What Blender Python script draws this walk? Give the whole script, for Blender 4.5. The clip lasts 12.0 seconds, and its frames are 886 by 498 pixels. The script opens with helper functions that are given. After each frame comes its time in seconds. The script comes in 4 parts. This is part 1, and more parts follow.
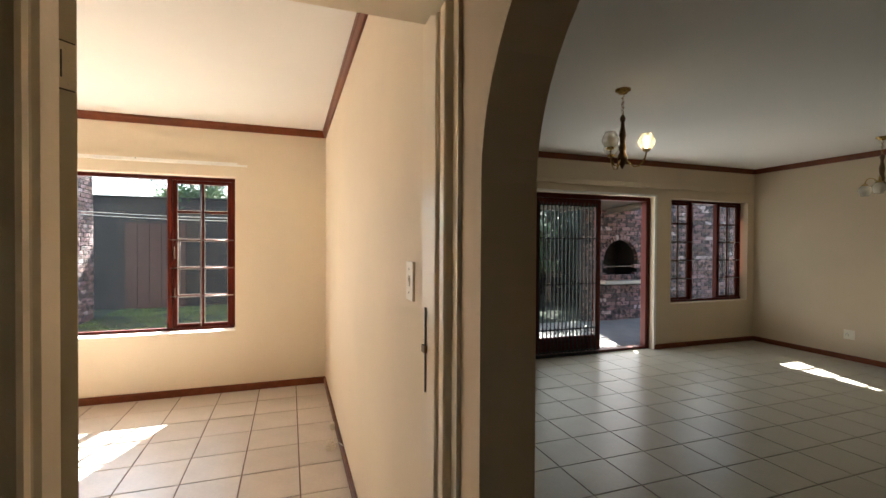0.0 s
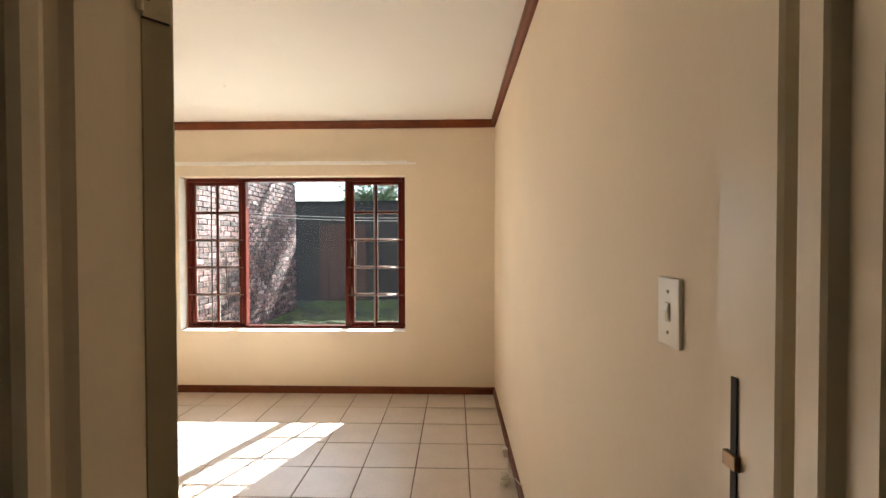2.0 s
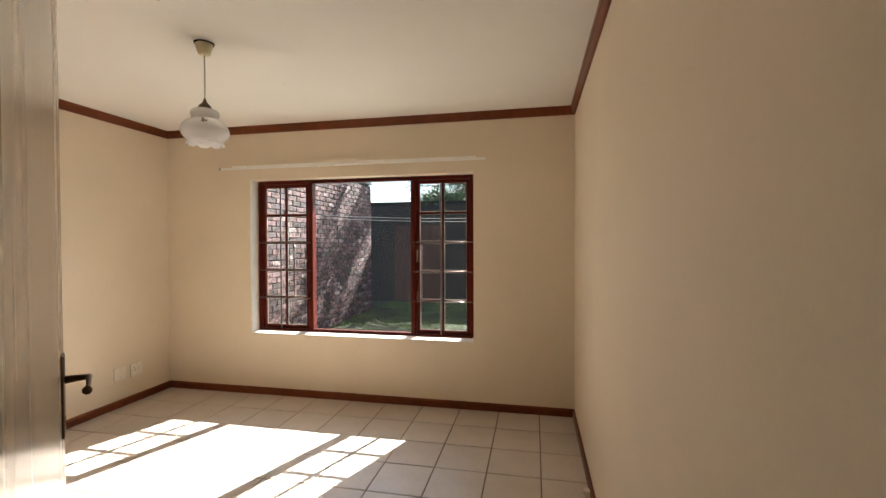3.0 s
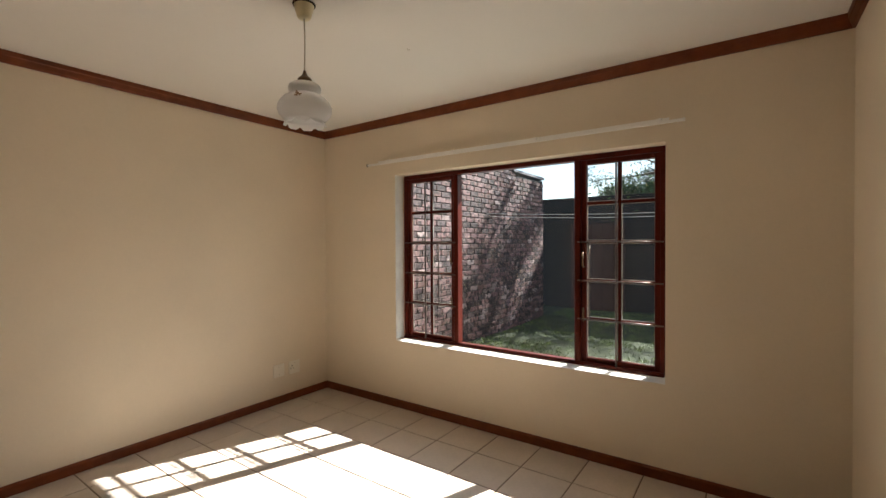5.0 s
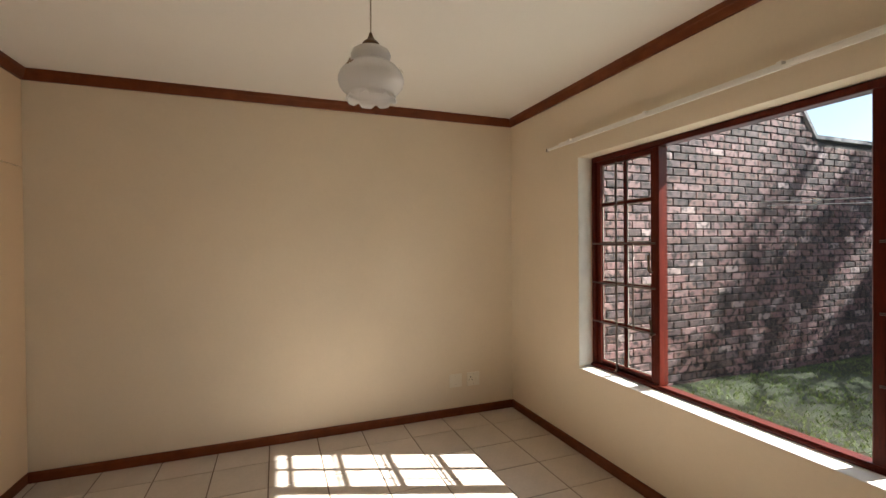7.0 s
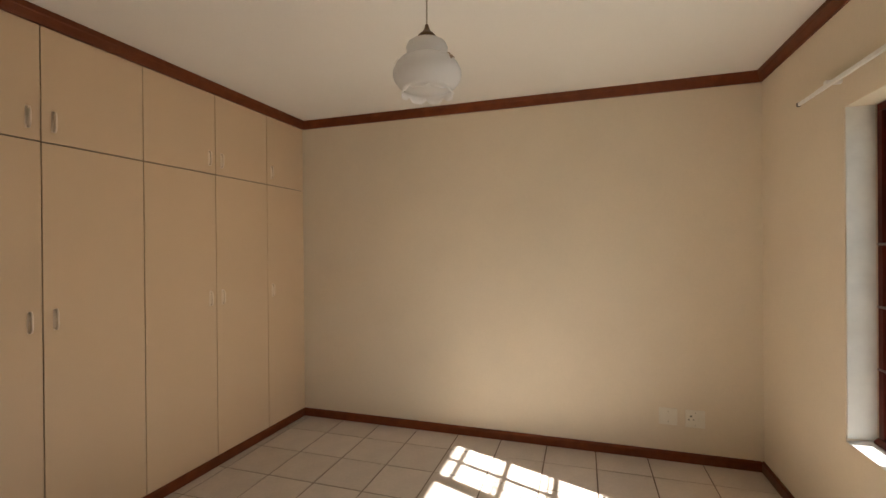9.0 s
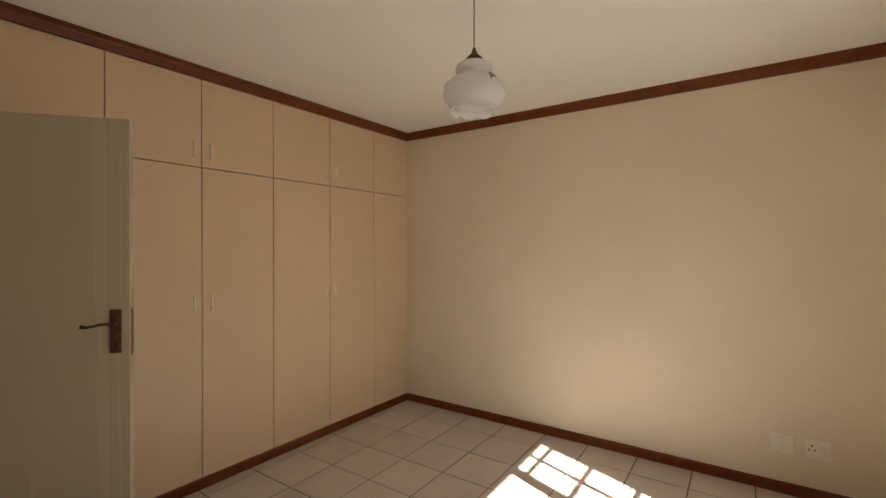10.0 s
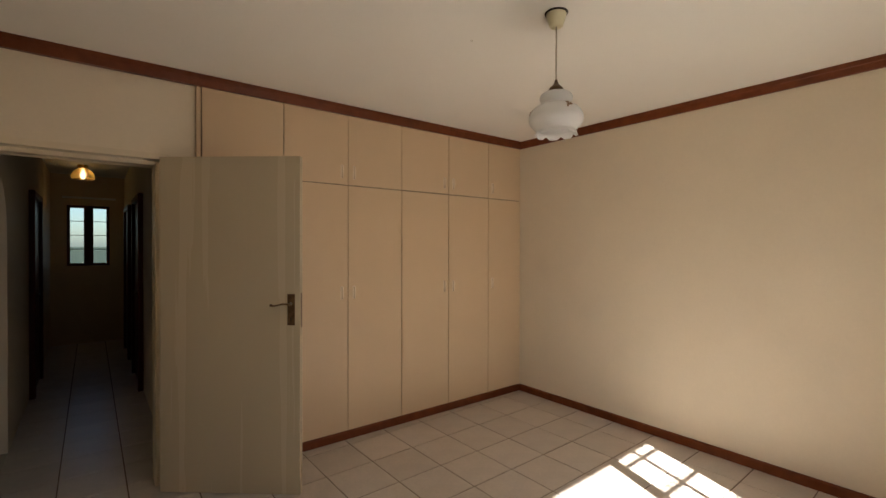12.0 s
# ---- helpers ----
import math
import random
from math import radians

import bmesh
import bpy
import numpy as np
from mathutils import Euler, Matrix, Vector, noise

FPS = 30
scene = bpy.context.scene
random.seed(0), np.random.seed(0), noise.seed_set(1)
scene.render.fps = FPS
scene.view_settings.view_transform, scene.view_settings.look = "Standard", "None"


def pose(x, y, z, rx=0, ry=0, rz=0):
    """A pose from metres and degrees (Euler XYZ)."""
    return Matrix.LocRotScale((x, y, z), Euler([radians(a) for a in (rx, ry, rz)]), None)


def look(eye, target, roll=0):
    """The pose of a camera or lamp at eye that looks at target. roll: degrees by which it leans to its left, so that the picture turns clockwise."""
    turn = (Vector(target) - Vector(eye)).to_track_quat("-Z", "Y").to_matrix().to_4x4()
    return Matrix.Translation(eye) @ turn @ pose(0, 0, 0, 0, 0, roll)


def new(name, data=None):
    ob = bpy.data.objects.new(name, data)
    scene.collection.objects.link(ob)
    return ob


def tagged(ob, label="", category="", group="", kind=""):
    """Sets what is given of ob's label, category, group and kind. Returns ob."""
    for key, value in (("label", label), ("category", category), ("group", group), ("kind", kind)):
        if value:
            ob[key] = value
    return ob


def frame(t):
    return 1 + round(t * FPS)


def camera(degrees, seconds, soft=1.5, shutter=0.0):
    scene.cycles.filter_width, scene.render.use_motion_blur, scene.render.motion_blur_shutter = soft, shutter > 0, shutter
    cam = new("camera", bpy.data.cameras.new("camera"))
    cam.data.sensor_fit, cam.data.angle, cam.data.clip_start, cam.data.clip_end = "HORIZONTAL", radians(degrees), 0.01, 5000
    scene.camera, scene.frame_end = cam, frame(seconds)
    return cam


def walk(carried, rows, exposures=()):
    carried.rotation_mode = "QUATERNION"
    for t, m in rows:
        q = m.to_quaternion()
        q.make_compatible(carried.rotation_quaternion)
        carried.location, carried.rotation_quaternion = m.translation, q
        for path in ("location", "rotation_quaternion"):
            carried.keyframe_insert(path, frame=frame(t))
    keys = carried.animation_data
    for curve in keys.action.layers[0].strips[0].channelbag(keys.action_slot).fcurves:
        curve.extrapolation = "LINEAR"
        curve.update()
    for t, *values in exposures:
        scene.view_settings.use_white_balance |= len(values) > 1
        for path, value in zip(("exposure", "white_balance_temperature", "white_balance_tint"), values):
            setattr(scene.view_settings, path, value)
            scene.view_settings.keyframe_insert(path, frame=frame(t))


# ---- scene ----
cam = camera(90.5, 12.0)
PATH = [
    (0, (0.326, -0.048, 1.469), (0.984, 1.84, 1.446), 0.3),
    (0.5, (0.337, 0.036, 1.466), (0.805, 1.98, 1.44), 0.2),
    (1, (0.324, 0.16, 1.47), (0.598, 2.141, 1.44), 0.1),
    (1.5, (0.306, 0.323, 1.474), (0.411, 2.32, 1.44), 0.1),
    (2, (0.301, 0.485, 1.479), (0.245, 2.484, 1.444), -0.1),
    (2.5, (0.322, 0.682, 1.489), (0.096, 2.669, 1.456), -0.2),
    (3, (0.342, 0.846, 1.501), (-0.064, 2.804, 1.467), -0.2),
    (5, (0.255, 1.692, 1.492), (-0.896, 3.328, 1.465), -0.3),
    (5.5, (0.222, 1.94, 1.495), (-1.13, 3.414, 1.467), -0.4),
    (6, (0.218, 2.177, 1.48), (-1.34, 3.431, 1.465), -0.2),
    (6.5, (0.215, 2.436, 1.49), (-1.519, 3.432, 1.473), -0.3),
    (8.5, (0.074, 3.383, 1.5), (-1.908, 3.114, 1.495), -0.7),
    (9, (0.034, 3.589, 1.495), (-1.872, 2.983, 1.49), -0.5),
    (9.5, (0.02, 3.776, 1.493), (-1.77, 2.885, 1.492), -0.3),
    (10, (0.049, 3.948, 1.509), (-1.603, 2.821, 1.504), -0.1),
    (10.5, (0.129, 4.104, 1.529), (-1.386, 2.798, 1.525), 0.0),
    (11, (0.186, 4.211, 1.544), (-1.213, 2.782, 1.533), 0.0),
    (11.5, (0.205, 4.293, 1.539), (-1.1, 2.777, 1.528), 0.1),
    (12, (0.218, 4.337, 1.531), (-1.033, 2.777, 1.52), 0.1),
]
EXPOSURES = [(0.0, 4.05), (1.0, 3.95), (2.0, 3.58), (3.0, 2.85), (5.0, 2.27), (6.0, 2.27), (8.5, 2.45), (12.0, 2.5)]
walk(cam, [(t, look(eye, target, roll)) for t, eye, target, roll in PATH], EXPOSURES)

# ---- world, sun, exposure ----
SUN_TO = Vector((0.455, 1.19, 1.0)).normalized()
world = bpy.data.worlds.new("sky_world")
scene.world = world
world.use_nodes = True
_sky = world.node_tree.nodes.new("ShaderNodeTexSky")
_sky.sky_type = "NISHITA"
_sky.sun_disc = False
_sky.sun_elevation = math.asin(SUN_TO.z)
_sky.sun_rotation = math.atan2(SUN_TO.x, SUN_TO.y)
_bg = world.node_tree.nodes["Background"]
_bg.inputs["Strength"].default_value = 0.05
world.node_tree.links.new(_sky.outputs["Color"], _bg.inputs["Color"])
_sun = bpy.data.lights.new("sun", "SUN")
_sun.energy, _sun.angle, _sun.color = 5.0, radians(0.5), (1.0, 0.965, 0.92)
sun_ob = new("sun", _sun)
sun_ob.matrix_world = look(Vector((0, 8, 12)) + SUN_TO * 10, (0, 8, 12))


def sky_lamp(name, x, y, z, w, h, watts, cone=180):
    """Daylight of the open sky entering at a window's opening."""
    d = bpy.data.lights.new(name, "AREA")
    d.shape, d.size, d.size_y, d.energy, d.color = "RECTANGLE", w, h, watts, (0.98, 0.98, 1.0)
    d.spread = radians(cone)
    ob = new(name, d)
    ob.matrix_world = look((x, y, z), (x, y - 1, z))
    return ob


sky_lamp("bedroom_window_daylight", -1.295, 4.935, 1.36, 2.16, 1.44, 1.3, 160)
sky_lamp("patio_door_daylight", 4.18, 4.99, 1.05, 1.8, 2.0, 1.5)
sky_lamp("lounge_window_daylight", 6.21, 4.985, 1.385, 1.4, 1.4, 0.45)


# ---- materials ----
def material(name, color, rough=0.6, metal=0.0, vary=0.0, scale=6.0, grain=0.0, grain_scale=120.0, bump=0.0, bump_scale=90.0, coat=0.0, piece=0.0, stretch=None, spec=0.5):
    m = bpy.data.materials.new(name)
    m.use_nodes = True
    nt = m.node_tree
    b = nt.nodes["Principled BSDF"]
    b.inputs["Roughness"].default_value = rough
    b.inputs["Metallic"].default_value = metal
    b.inputs["Coat Weight"].default_value = coat
    b.inputs["Coat Roughness"].default_value = 0.15
    b.inputs["Specular IOR Level"].default_value = spec
    tc = nt.nodes.new("ShaderNodeTexCoord")
    src = tc.outputs["Object"]
    if stretch:
        mp = nt.nodes.new("ShaderNodeMapping")
        mp.inputs["Scale"].default_value = stretch
        nt.links.new(src, mp.inputs["Vector"])
        src = mp.outputs["Vector"]
    col = None
    rgb = nt.nodes.new("ShaderNodeRGB")
    rgb.outputs[0].default_value = (*color, 1)
    col = rgb.outputs[0]

    def times(col_in, fac_out, lo, hi):
        mr = nt.nodes.new("ShaderNodeMapRange")
        mr.inputs["From Min"].default_value, mr.inputs["From Max"].default_value = 0.3, 0.7
        mr.inputs["To Min"].default_value, mr.inputs["To Max"].default_value = lo, hi
        nt.links.new(fac_out, mr.inputs["Value"])
        v = nt.nodes.new("ShaderNodeVectorMath")
        v.operation = "SCALE"
        nt.links.new(col_in, v.inputs[0])
        nt.links.new(mr.outputs["Result"], v.inputs["Scale"])
        return v.outputs["Vector"]

    def noisy(sc, detail=4.0, rough_n=0.55):
        n = nt.nodes.new("ShaderNodeTexNoise")
        n.inputs["Scale"].default_value = sc
        n.inputs["Detail"].default_value = detail
        n.inputs["Roughness"].default_value = rough_n
        nt.links.new(src, n.inputs["Vector"])
        return n.outputs["Fac"]

    if vary:
        big = noisy(scale)
        col = times(col, big, 1 - vary, 1 + vary * 0.6)
        rr = nt.nodes.new("ShaderNodeMapRange")
        rr.inputs["To Min"].default_value, rr.inputs["To Max"].default_value = max(0.03, rough - 0.08), min(1, rough + 0.08)
        nt.links.new(big, rr.inputs["Value"])
        nt.links.new(rr.outputs["Result"], b.inputs["Roughness"])
    if grain:
        col = times(col, noisy(grain_scale, 3.0), 1 - grain, 1 + grain * 0.6)
    if piece:
        oi = nt.nodes.new("ShaderNodeObjectInfo")
        geo = nt.nodes.new("ShaderNodeNewGeometry")
        ad = nt.nodes.new("ShaderNodeMath")
        ad.operation = "ADD"
        nt.links.new(oi.outputs["Random"], ad.inputs[0])
        nt.links.new(geo.outputs["Random Per Island"], ad.inputs[1])
        fr = nt.nodes.new("ShaderNodeMath")
        fr.operation = "FRACT"
        nt.links.new(ad.outputs[0], fr.inputs[0])
        mr = nt.nodes.new("ShaderNodeMapRange")
        mr.inputs["To Min"].default_value, mr.inputs["To Max"].default_value = 1 - piece, 1 + piece
        nt.links.new(fr.outputs[0], mr.inputs["Value"])
        v = nt.nodes.new("ShaderNodeVectorMath")
        v.operation = "SCALE"
        nt.links.new(col, v.inputs[0])
        nt.links.new(mr.outputs["Result"], v.inputs["Scale"])
        col = v.outputs["Vector"]
    nt.links.new(col, b.inputs["Base Color"])
    if bump:
        bp = nt.nodes.new("ShaderNodeBump")
        bp.inputs["Strength"].default_value = bump
        bp.inputs["Distance"].default_value = 0.004
        nt.links.new(noisy(bump_scale, 3.0), bp.inputs["Height"])
        nt.links.new(bp.outputs["Normal"], b.inputs["Normal"])
    return m


def brick_material(name, ramp, mortar=False):
    m = bpy.data.materials.new(name)
    m.use_nodes = True
    nt = m.node_tree
    b = nt.nodes["Principled BSDF"]
    b.inputs["Roughness"].default_value = 0.85
    oi, geo = nt.nodes.new("ShaderNodeObjectInfo"), nt.nodes.new("ShaderNodeNewGeometry")
    ad, fr = nt.nodes.new("ShaderNodeMath"), nt.nodes.new("ShaderNodeMath")
    ad.operation, fr.operation = "ADD", "FRACT"
    nt.links.new(oi.outputs["Random"], ad.inputs[0])
    nt.links.new(geo.outputs["Random Per Island"], ad.inputs[1])
    nt.links.new(ad.outputs[0], fr.inputs[0])
    cr = nt.nodes.new("ShaderNodeValToRGB")
    cr.color_ramp.interpolation = "CONSTANT"
    while len(cr.color_ramp.elements) < len(ramp):
        cr.color_ramp.elements.new(0.5)
    for e, (p, c) in zip(cr.color_ramp.elements, ramp):
        e.position, e.color = p, (*c, 1)
    nt.links.new(fr.outputs[0], cr.inputs["Fac"])
    n = nt.nodes.new("ShaderNodeTexNoise")
    n.inputs["Scale"].default_value, n.inputs["Detail"].default_value = 15.0, 6.0
    nt.links.new(geo.outputs["Position"], n.inputs["Vector"])
    # burnt dark patches on each face
    dk = nt.nodes.new("ShaderNodeMapRange")
    dk.inputs["From Min"].default_value, dk.inputs["From Max"].default_value = 0.48, 0.6
    dk.inputs["To Min"].default_value, dk.inputs["To Max"].default_value = 1.2, 0.2
    nt.links.new(n.outputs["Fac"], dk.inputs["Value"])
    v = nt.nodes.new("ShaderNodeVectorMath")
    v.operation = "SCALE"
    nt.links.new(cr.outputs["Color"], v.inputs[0])
    nt.links.new(dk.outputs["Result"], v.inputs["Scale"])
    nt.links.new(v.outputs["Vector"], b.inputs["Base Color"])
    n2 = nt.nodes.new("ShaderNodeTexNoise")
    n2.inputs["Scale"].default_value, n2.inputs["Detail"].default_value = 70.0, 4.0
    nt.links.new(geo.outputs["Position"], n2.inputs["Vector"])
    bp = nt.nodes.new("ShaderNodeBump")
    bp.inputs["Strength"].default_value, bp.inputs["Distance"].default_value = 0.6, 0.006
    nt.links.new(n2.outputs["Fac"], bp.inputs["Height"])
    nt.links.new(bp.outputs["Normal"], b.inputs["Normal"])
    return m


def glass_material(name, tint=(0.93, 0.96, 0.95), rough=0.0, dust=0.0):
    m = bpy.data.materials.new(name)
    m.use_nodes = True
    nt = m.node_tree
    nt.nodes.remove(nt.nodes["Principled BSDF"])
    out = nt.nodes["Material Output"]
    tr, gl, lw, pw, ma, mx = (nt.nodes.new(k) for k in ("ShaderNodeBsdfTransparent", "ShaderNodeBsdfGlossy", "ShaderNodeLayerWeight", "ShaderNodeMath", "ShaderNodeMath", "ShaderNodeMixShader"))
    tr.inputs["Color"].default_value = (*tint, 1)
    gl.inputs["Roughness"].default_value = rough
    lw.inputs["Blend"].default_value = 0.5
    pw.operation, ma.operation = "POWER", "MULTIPLY_ADD"
    pw.inputs[1].default_value, ma.inputs[1].default_value, ma.inputs[2].default_value = 5.0, 0.9, 0.012
    nt.links.new(lw.outputs["Facing"], pw.inputs[0])
    nt.links.new(pw.outputs[0], ma.inputs[0])
    nt.links.new(ma.outputs[0], mx.inputs[0])
    nt.links.new(tr.outputs[0], mx.inputs[1])
    nt.links.new(gl.outputs[0], mx.inputs[2])
    nt.links.new(mx.outputs[0], out.inputs["Surface"])
    if dust:
        # a film of dust that scatters the sun, in soft smears
        tl, md, no, mr, geo = (nt.nodes.new(k) for k in ("ShaderNodeBsdfTranslucent", "ShaderNodeMixShader", "ShaderNodeTexNoise", "ShaderNodeMapRange", "ShaderNodeNewGeometry"))
        tl.inputs["Color"].default_value = (0.8, 0.82, 0.85, 1)
        no.inputs["Scale"].default_value, no.inputs["Detail"].default_value = 3.0, 5.0
        mr.inputs["From Min"].default_value, mr.inputs["From Max"].default_value = 0.3, 0.7
        mr.inputs["To Min"].default_value, mr.inputs["To Max"].default_value = dust * 0.5, dust * 1.5
        nt.links.new(geo.outputs["Position"], no.inputs["Vector"])
        nt.links.new(no.outputs["Fac"], mr.inputs["Value"])
        nt.links.new(mr.outputs["Result"], md.inputs[0])
        nt.links.new(mx.outputs[0], md.inputs[1])
        nt.links.new(tl.outputs[0], md.inputs[2])
        nt.links.new(md.outputs[0], out.inputs["Surface"])
    return m


def milk_glass(name, color, clear=0.25):
    m = bpy.data.materials.new(name)
    m.use_nodes = True
    nt = m.node_tree
    b = nt.nodes["Principled BSDF"]
    b.inputs["Base Color"].default_value = (*color, 1)
    b.inputs["Roughness"].default_value = 0.1
    out = nt.nodes["Material Output"]
    tl, tr, m1, m2 = (nt.nodes.new(k) for k in ("ShaderNodeBsdfTranslucent", "ShaderNodeBsdfTransparent", "ShaderNodeMixShader", "ShaderNodeMixShader"))
    tl.inputs["Color"].default_value = (*color, 1)
    m1.inputs[0].default_value, m2.inputs[0].default_value = 0.55, clear
    nt.links.new(b.outputs[0], m1.inputs[1])
    nt.links.new(tl.outputs[0], m1.inputs[2])
    nt.links.new(m1.outputs[0], m2.inputs[1])
    nt.links.new(tr.outputs[0], m2.inputs[2])
    nt.links.new(m2.outputs[0], out.inputs["Surface"])
    return m


def glow(name, color, strength):
    m = bpy.data.materials.new(name)
    m.use_nodes = True
    b = m.node_tree.nodes["Principled BSDF"]
    b.inputs["Base Color"].default_value = (*color, 1)
    b.inputs["Emission Color"].default_value = (*color, 1)
    b.inputs["Emission Strength"].default_value = strength
    return m


PAINT = material("cream_wall_paint", (0.775, 0.668, 0.512), 0.7, vary=0.05, scale=1.3, grain=0.015, grain_scale=60, bump=0.07, bump_scale=110, spec=0.25)
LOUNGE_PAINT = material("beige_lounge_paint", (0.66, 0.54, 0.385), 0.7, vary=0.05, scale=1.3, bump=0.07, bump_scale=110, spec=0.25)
REVEAL = material("white_reveal_paint", (0.82, 0.80, 0.74), 0.6, vary=0.08, scale=9, bump=0.3, bump_scale=70)
CEILING = material("ceiling_paint", (0.80, 0.77, 0.71), 0.8, vary=0.03, scale=0.9, grain=0.01, bump=0.15, bump_scale=60)
TILE = material("glazed_beige_tile", (0.625, 0.545, 0.468), 0.30, vary=0.07, scale=5, grain=0.05, grain_scale=45, bump=0.06, bump_scale=25, piece=0.05)
LOUNGE_TILE = material("glazed_lounge_tile", (0.50, 0.475, 0.385), 0.3, vary=0.07, scale=5, grain=0.05, grain_scale=45, bump=0.06, bump_scale=25, piece=0.05)
GROUT = material("brown_grout", (0.22, 0.16, 0.115), 0.9, vary=0.25, scale=8, grain=0.1)
WOOD = material("varnished_meranti", (0.085, 0.0105, 0.005), 0.36, vary=0.25, scale=3.5, grain=0.25, grain_scale=22, stretch=(9, 9, 1), coat=0.0, spec=0.16, bump=0.08)
TRIM = material("varnished_trim", (0.165, 0.042, 0.013), 0.38, vary=0.2, scale=2.5, grain=0.2, grain_scale=14, coat=0.0, spec=0.25, bump=0.08, bump_scale=50)
MELAMINE = material("peach_melamine", (0.68, 0.505, 0.325), 0.38, vary=0.03, scale=2, grain=0.02, grain_scale=200, spec=0.35)
GAP = material("dark_cupboard_gap", (0.035, 0.02, 0.011), 0.9, vary=0.1)
HANDLE = material("peach_plastic_handle", (0.82, 0.68, 0.52), 0.3)
# ivory like the frame's, darkened in the colour to stand for shade on the leaf
DOOR = material("shade_toned_ivory_door_gloss", (0.50, 0.425, 0.30), 0.26, vary=0.01, scale=1.0, bump=0.11, bump_scale=1.6, stretch=(11, 11, 0.25), coat=0.25)
FRAME = material("ivory_frame_enamel", (0.74, 0.63, 0.46), 0.33, vary=0.08, scale=4, bump=0.15, bump_scale=35)
PLATE = material("ivory_plastic_plate", (0.80, 0.74, 0.62), 0.35, vary=0.03)
DARKHOLE = material("dark_recess", (0.035, 0.027, 0.02), 0.8)
BRASS = material("aged_brass", (0.42, 0.28, 0.10), 0.28, metal=1.0, vary=0.2, scale=30)
BRONZE = material("dark_bronze_handle", (0.16, 0.10, 0.055), 0.38, metal=0.9, vary=0.3, scale=40)
STEEL = material("painted_burglar_bar", (0.10, 0.07, 0.055), 0.35, metal=0.3, vary=0.2, scale=30)
RAIL = material("white_curtain_rail", (0.88, 0.86, 0.81), 0.35, vary=0.05)
GATE_STEEL = material("black_gate_paint", (0.02, 0.018, 0.016), 0.5, vary=0.2, scale=30, spec=0.3)
GLASS = glass_material("window_glass", dust=0.0006)
FROST = glass_material("bathroom_glass", (0.60, 0.66, 0.70), 0.2)
SHADE = milk_glass("opal_lamp_glass", (0.96, 0.955, 0.95), 0.06)
SHADE_IN = milk_glass("white_lamp_lining", (0.97, 0.97, 0.97), 0.03)
GLOBE = milk_glass("clear_ribbed_globe", (0.80, 0.76, 0.66), 0.66)
AMBER = milk_glass("amber_lamp_glass", (0.75, 0.45, 0.12), 0.3)
BULB = glow("lit_bulb", (1.0, 0.78, 0.45), 1.6)
CORD = material("beige_cord", (0.42, 0.36, 0.27), 0.6)
ROSE = material("yellowed_ceiling_rose", (0.72, 0.64, 0.42), 0.45, vary=0.08, scale=20)
PETAL = material("brown_flower_print", (0.24, 0.14, 0.07), 0.4)
LEAFPRINT = material("faded_leaf_print", (0.32, 0.34, 0.20), 0.4)
BRICK = brick_material("clinker_brick", [(0.0, (0.060, 0.036, 0.036)), (0.18, (0.121, 0.065, 0.060)), (0.4, (0.142, 0.074, 0.074)), (0.58, (0.082, 0.052, 0.055)), (0.72, (0.171, 0.100, 0.099)), (0.955, (0.264, 0.193, 0.189))])
MORTAR = material("dark_mortar", (0.038, 0.032, 0.031), 0.95, vary=0.3, scale=6, grain=0.2, bump=0.4)
COPING = material("grey_coping", (0.22, 0.21, 0.23), 0.7, vary=0.2, scale=5, bump=0.3)
# near-black base colour takes in the shade on the wall's sunless side
FENCE = material("shade_toned_boundary_wall", (0.021, 0.019, 0.02), 0.9, vary=0.3, scale=2.0)
GATE = material("dark_red_gate", (0.042, 0.015, 0.012), 0.7, vary=0.25, scale=3)
GRASS = material("lawn_soil", (0.04, 0.05, 0.02), 0.95, vary=0.45, scale=2.2, grain=0.4, grain_scale=60, bump=0.8)
BLADE = material("grass_blades", (0.15, 0.205, 0.05), 0.7, vary=0.35, scale=1.6, piece=0.35)
LEAF = material("tree_leaves", (0.075, 0.12, 0.035), 0.6, vary=0.3, scale=1.0, piece=0.4)
LEAF_DARK = material("dark_tree_leaves", (0.045, 0.07, 0.035), 0.6, vary=0.3, scale=1.0, piece=0.4)
BARK = material("tree_bark", (0.10, 0.075, 0.055), 0.9, vary=0.3, scale=5, bump=0.8)
PAVING = material("pale_paving", (0.19, 0.18, 0.165), 0.85, vary=0.15, scale=4, bump=0.3)
CONCRETE = material("weathered_concrete", (0.36, 0.34, 0.30), 0.9, vary=0.2, scale=3, bump=0.4)
SOOT = material("sooty_hearth", (0.018, 0.016, 0.015), 0.95, vary=0.3)
ROOF = material("dark_roof_sheet", (0.10, 0.085, 0.075), 0.8, vary=0.2, scale=2)
WIRE = material("washing_line", (0.62, 0.62, 0.62), 0.4)
PUTTY = material("pale_glazing_putty", (0.44, 0.40, 0.35), 0.8, vary=0.2, scale=20, bump=0.3)
PVC = material("white_cable", (0.70, 0.64, 0.54), 0.45)


# ---- mesh helpers ----
def part(name, bm, mat, parent=None, label="", smooth=False):
    me = bpy.data.meshes.new(name)
    bm.normal_update()
    bm.to_mesh(me)
    bm.free()
    for mm in mat if isinstance(mat, (list, tuple)) else [mat]:
        me.materials.append(mm)
    if smooth:
        for p in me.polygons:
            p.use_smooth = True
    ob = new(name, me)
    if parent is not None:
        ob.parent = parent
    if label:
        ob["label"] = label
    return ob


def thing(name, x, y, z, label, category, group="", kind="", rz=0):
    ob = new(name)
    ob.matrix_basis = pose(x, y, z, 0, 0, rz)
    return tagged(ob, label, category, group, kind)


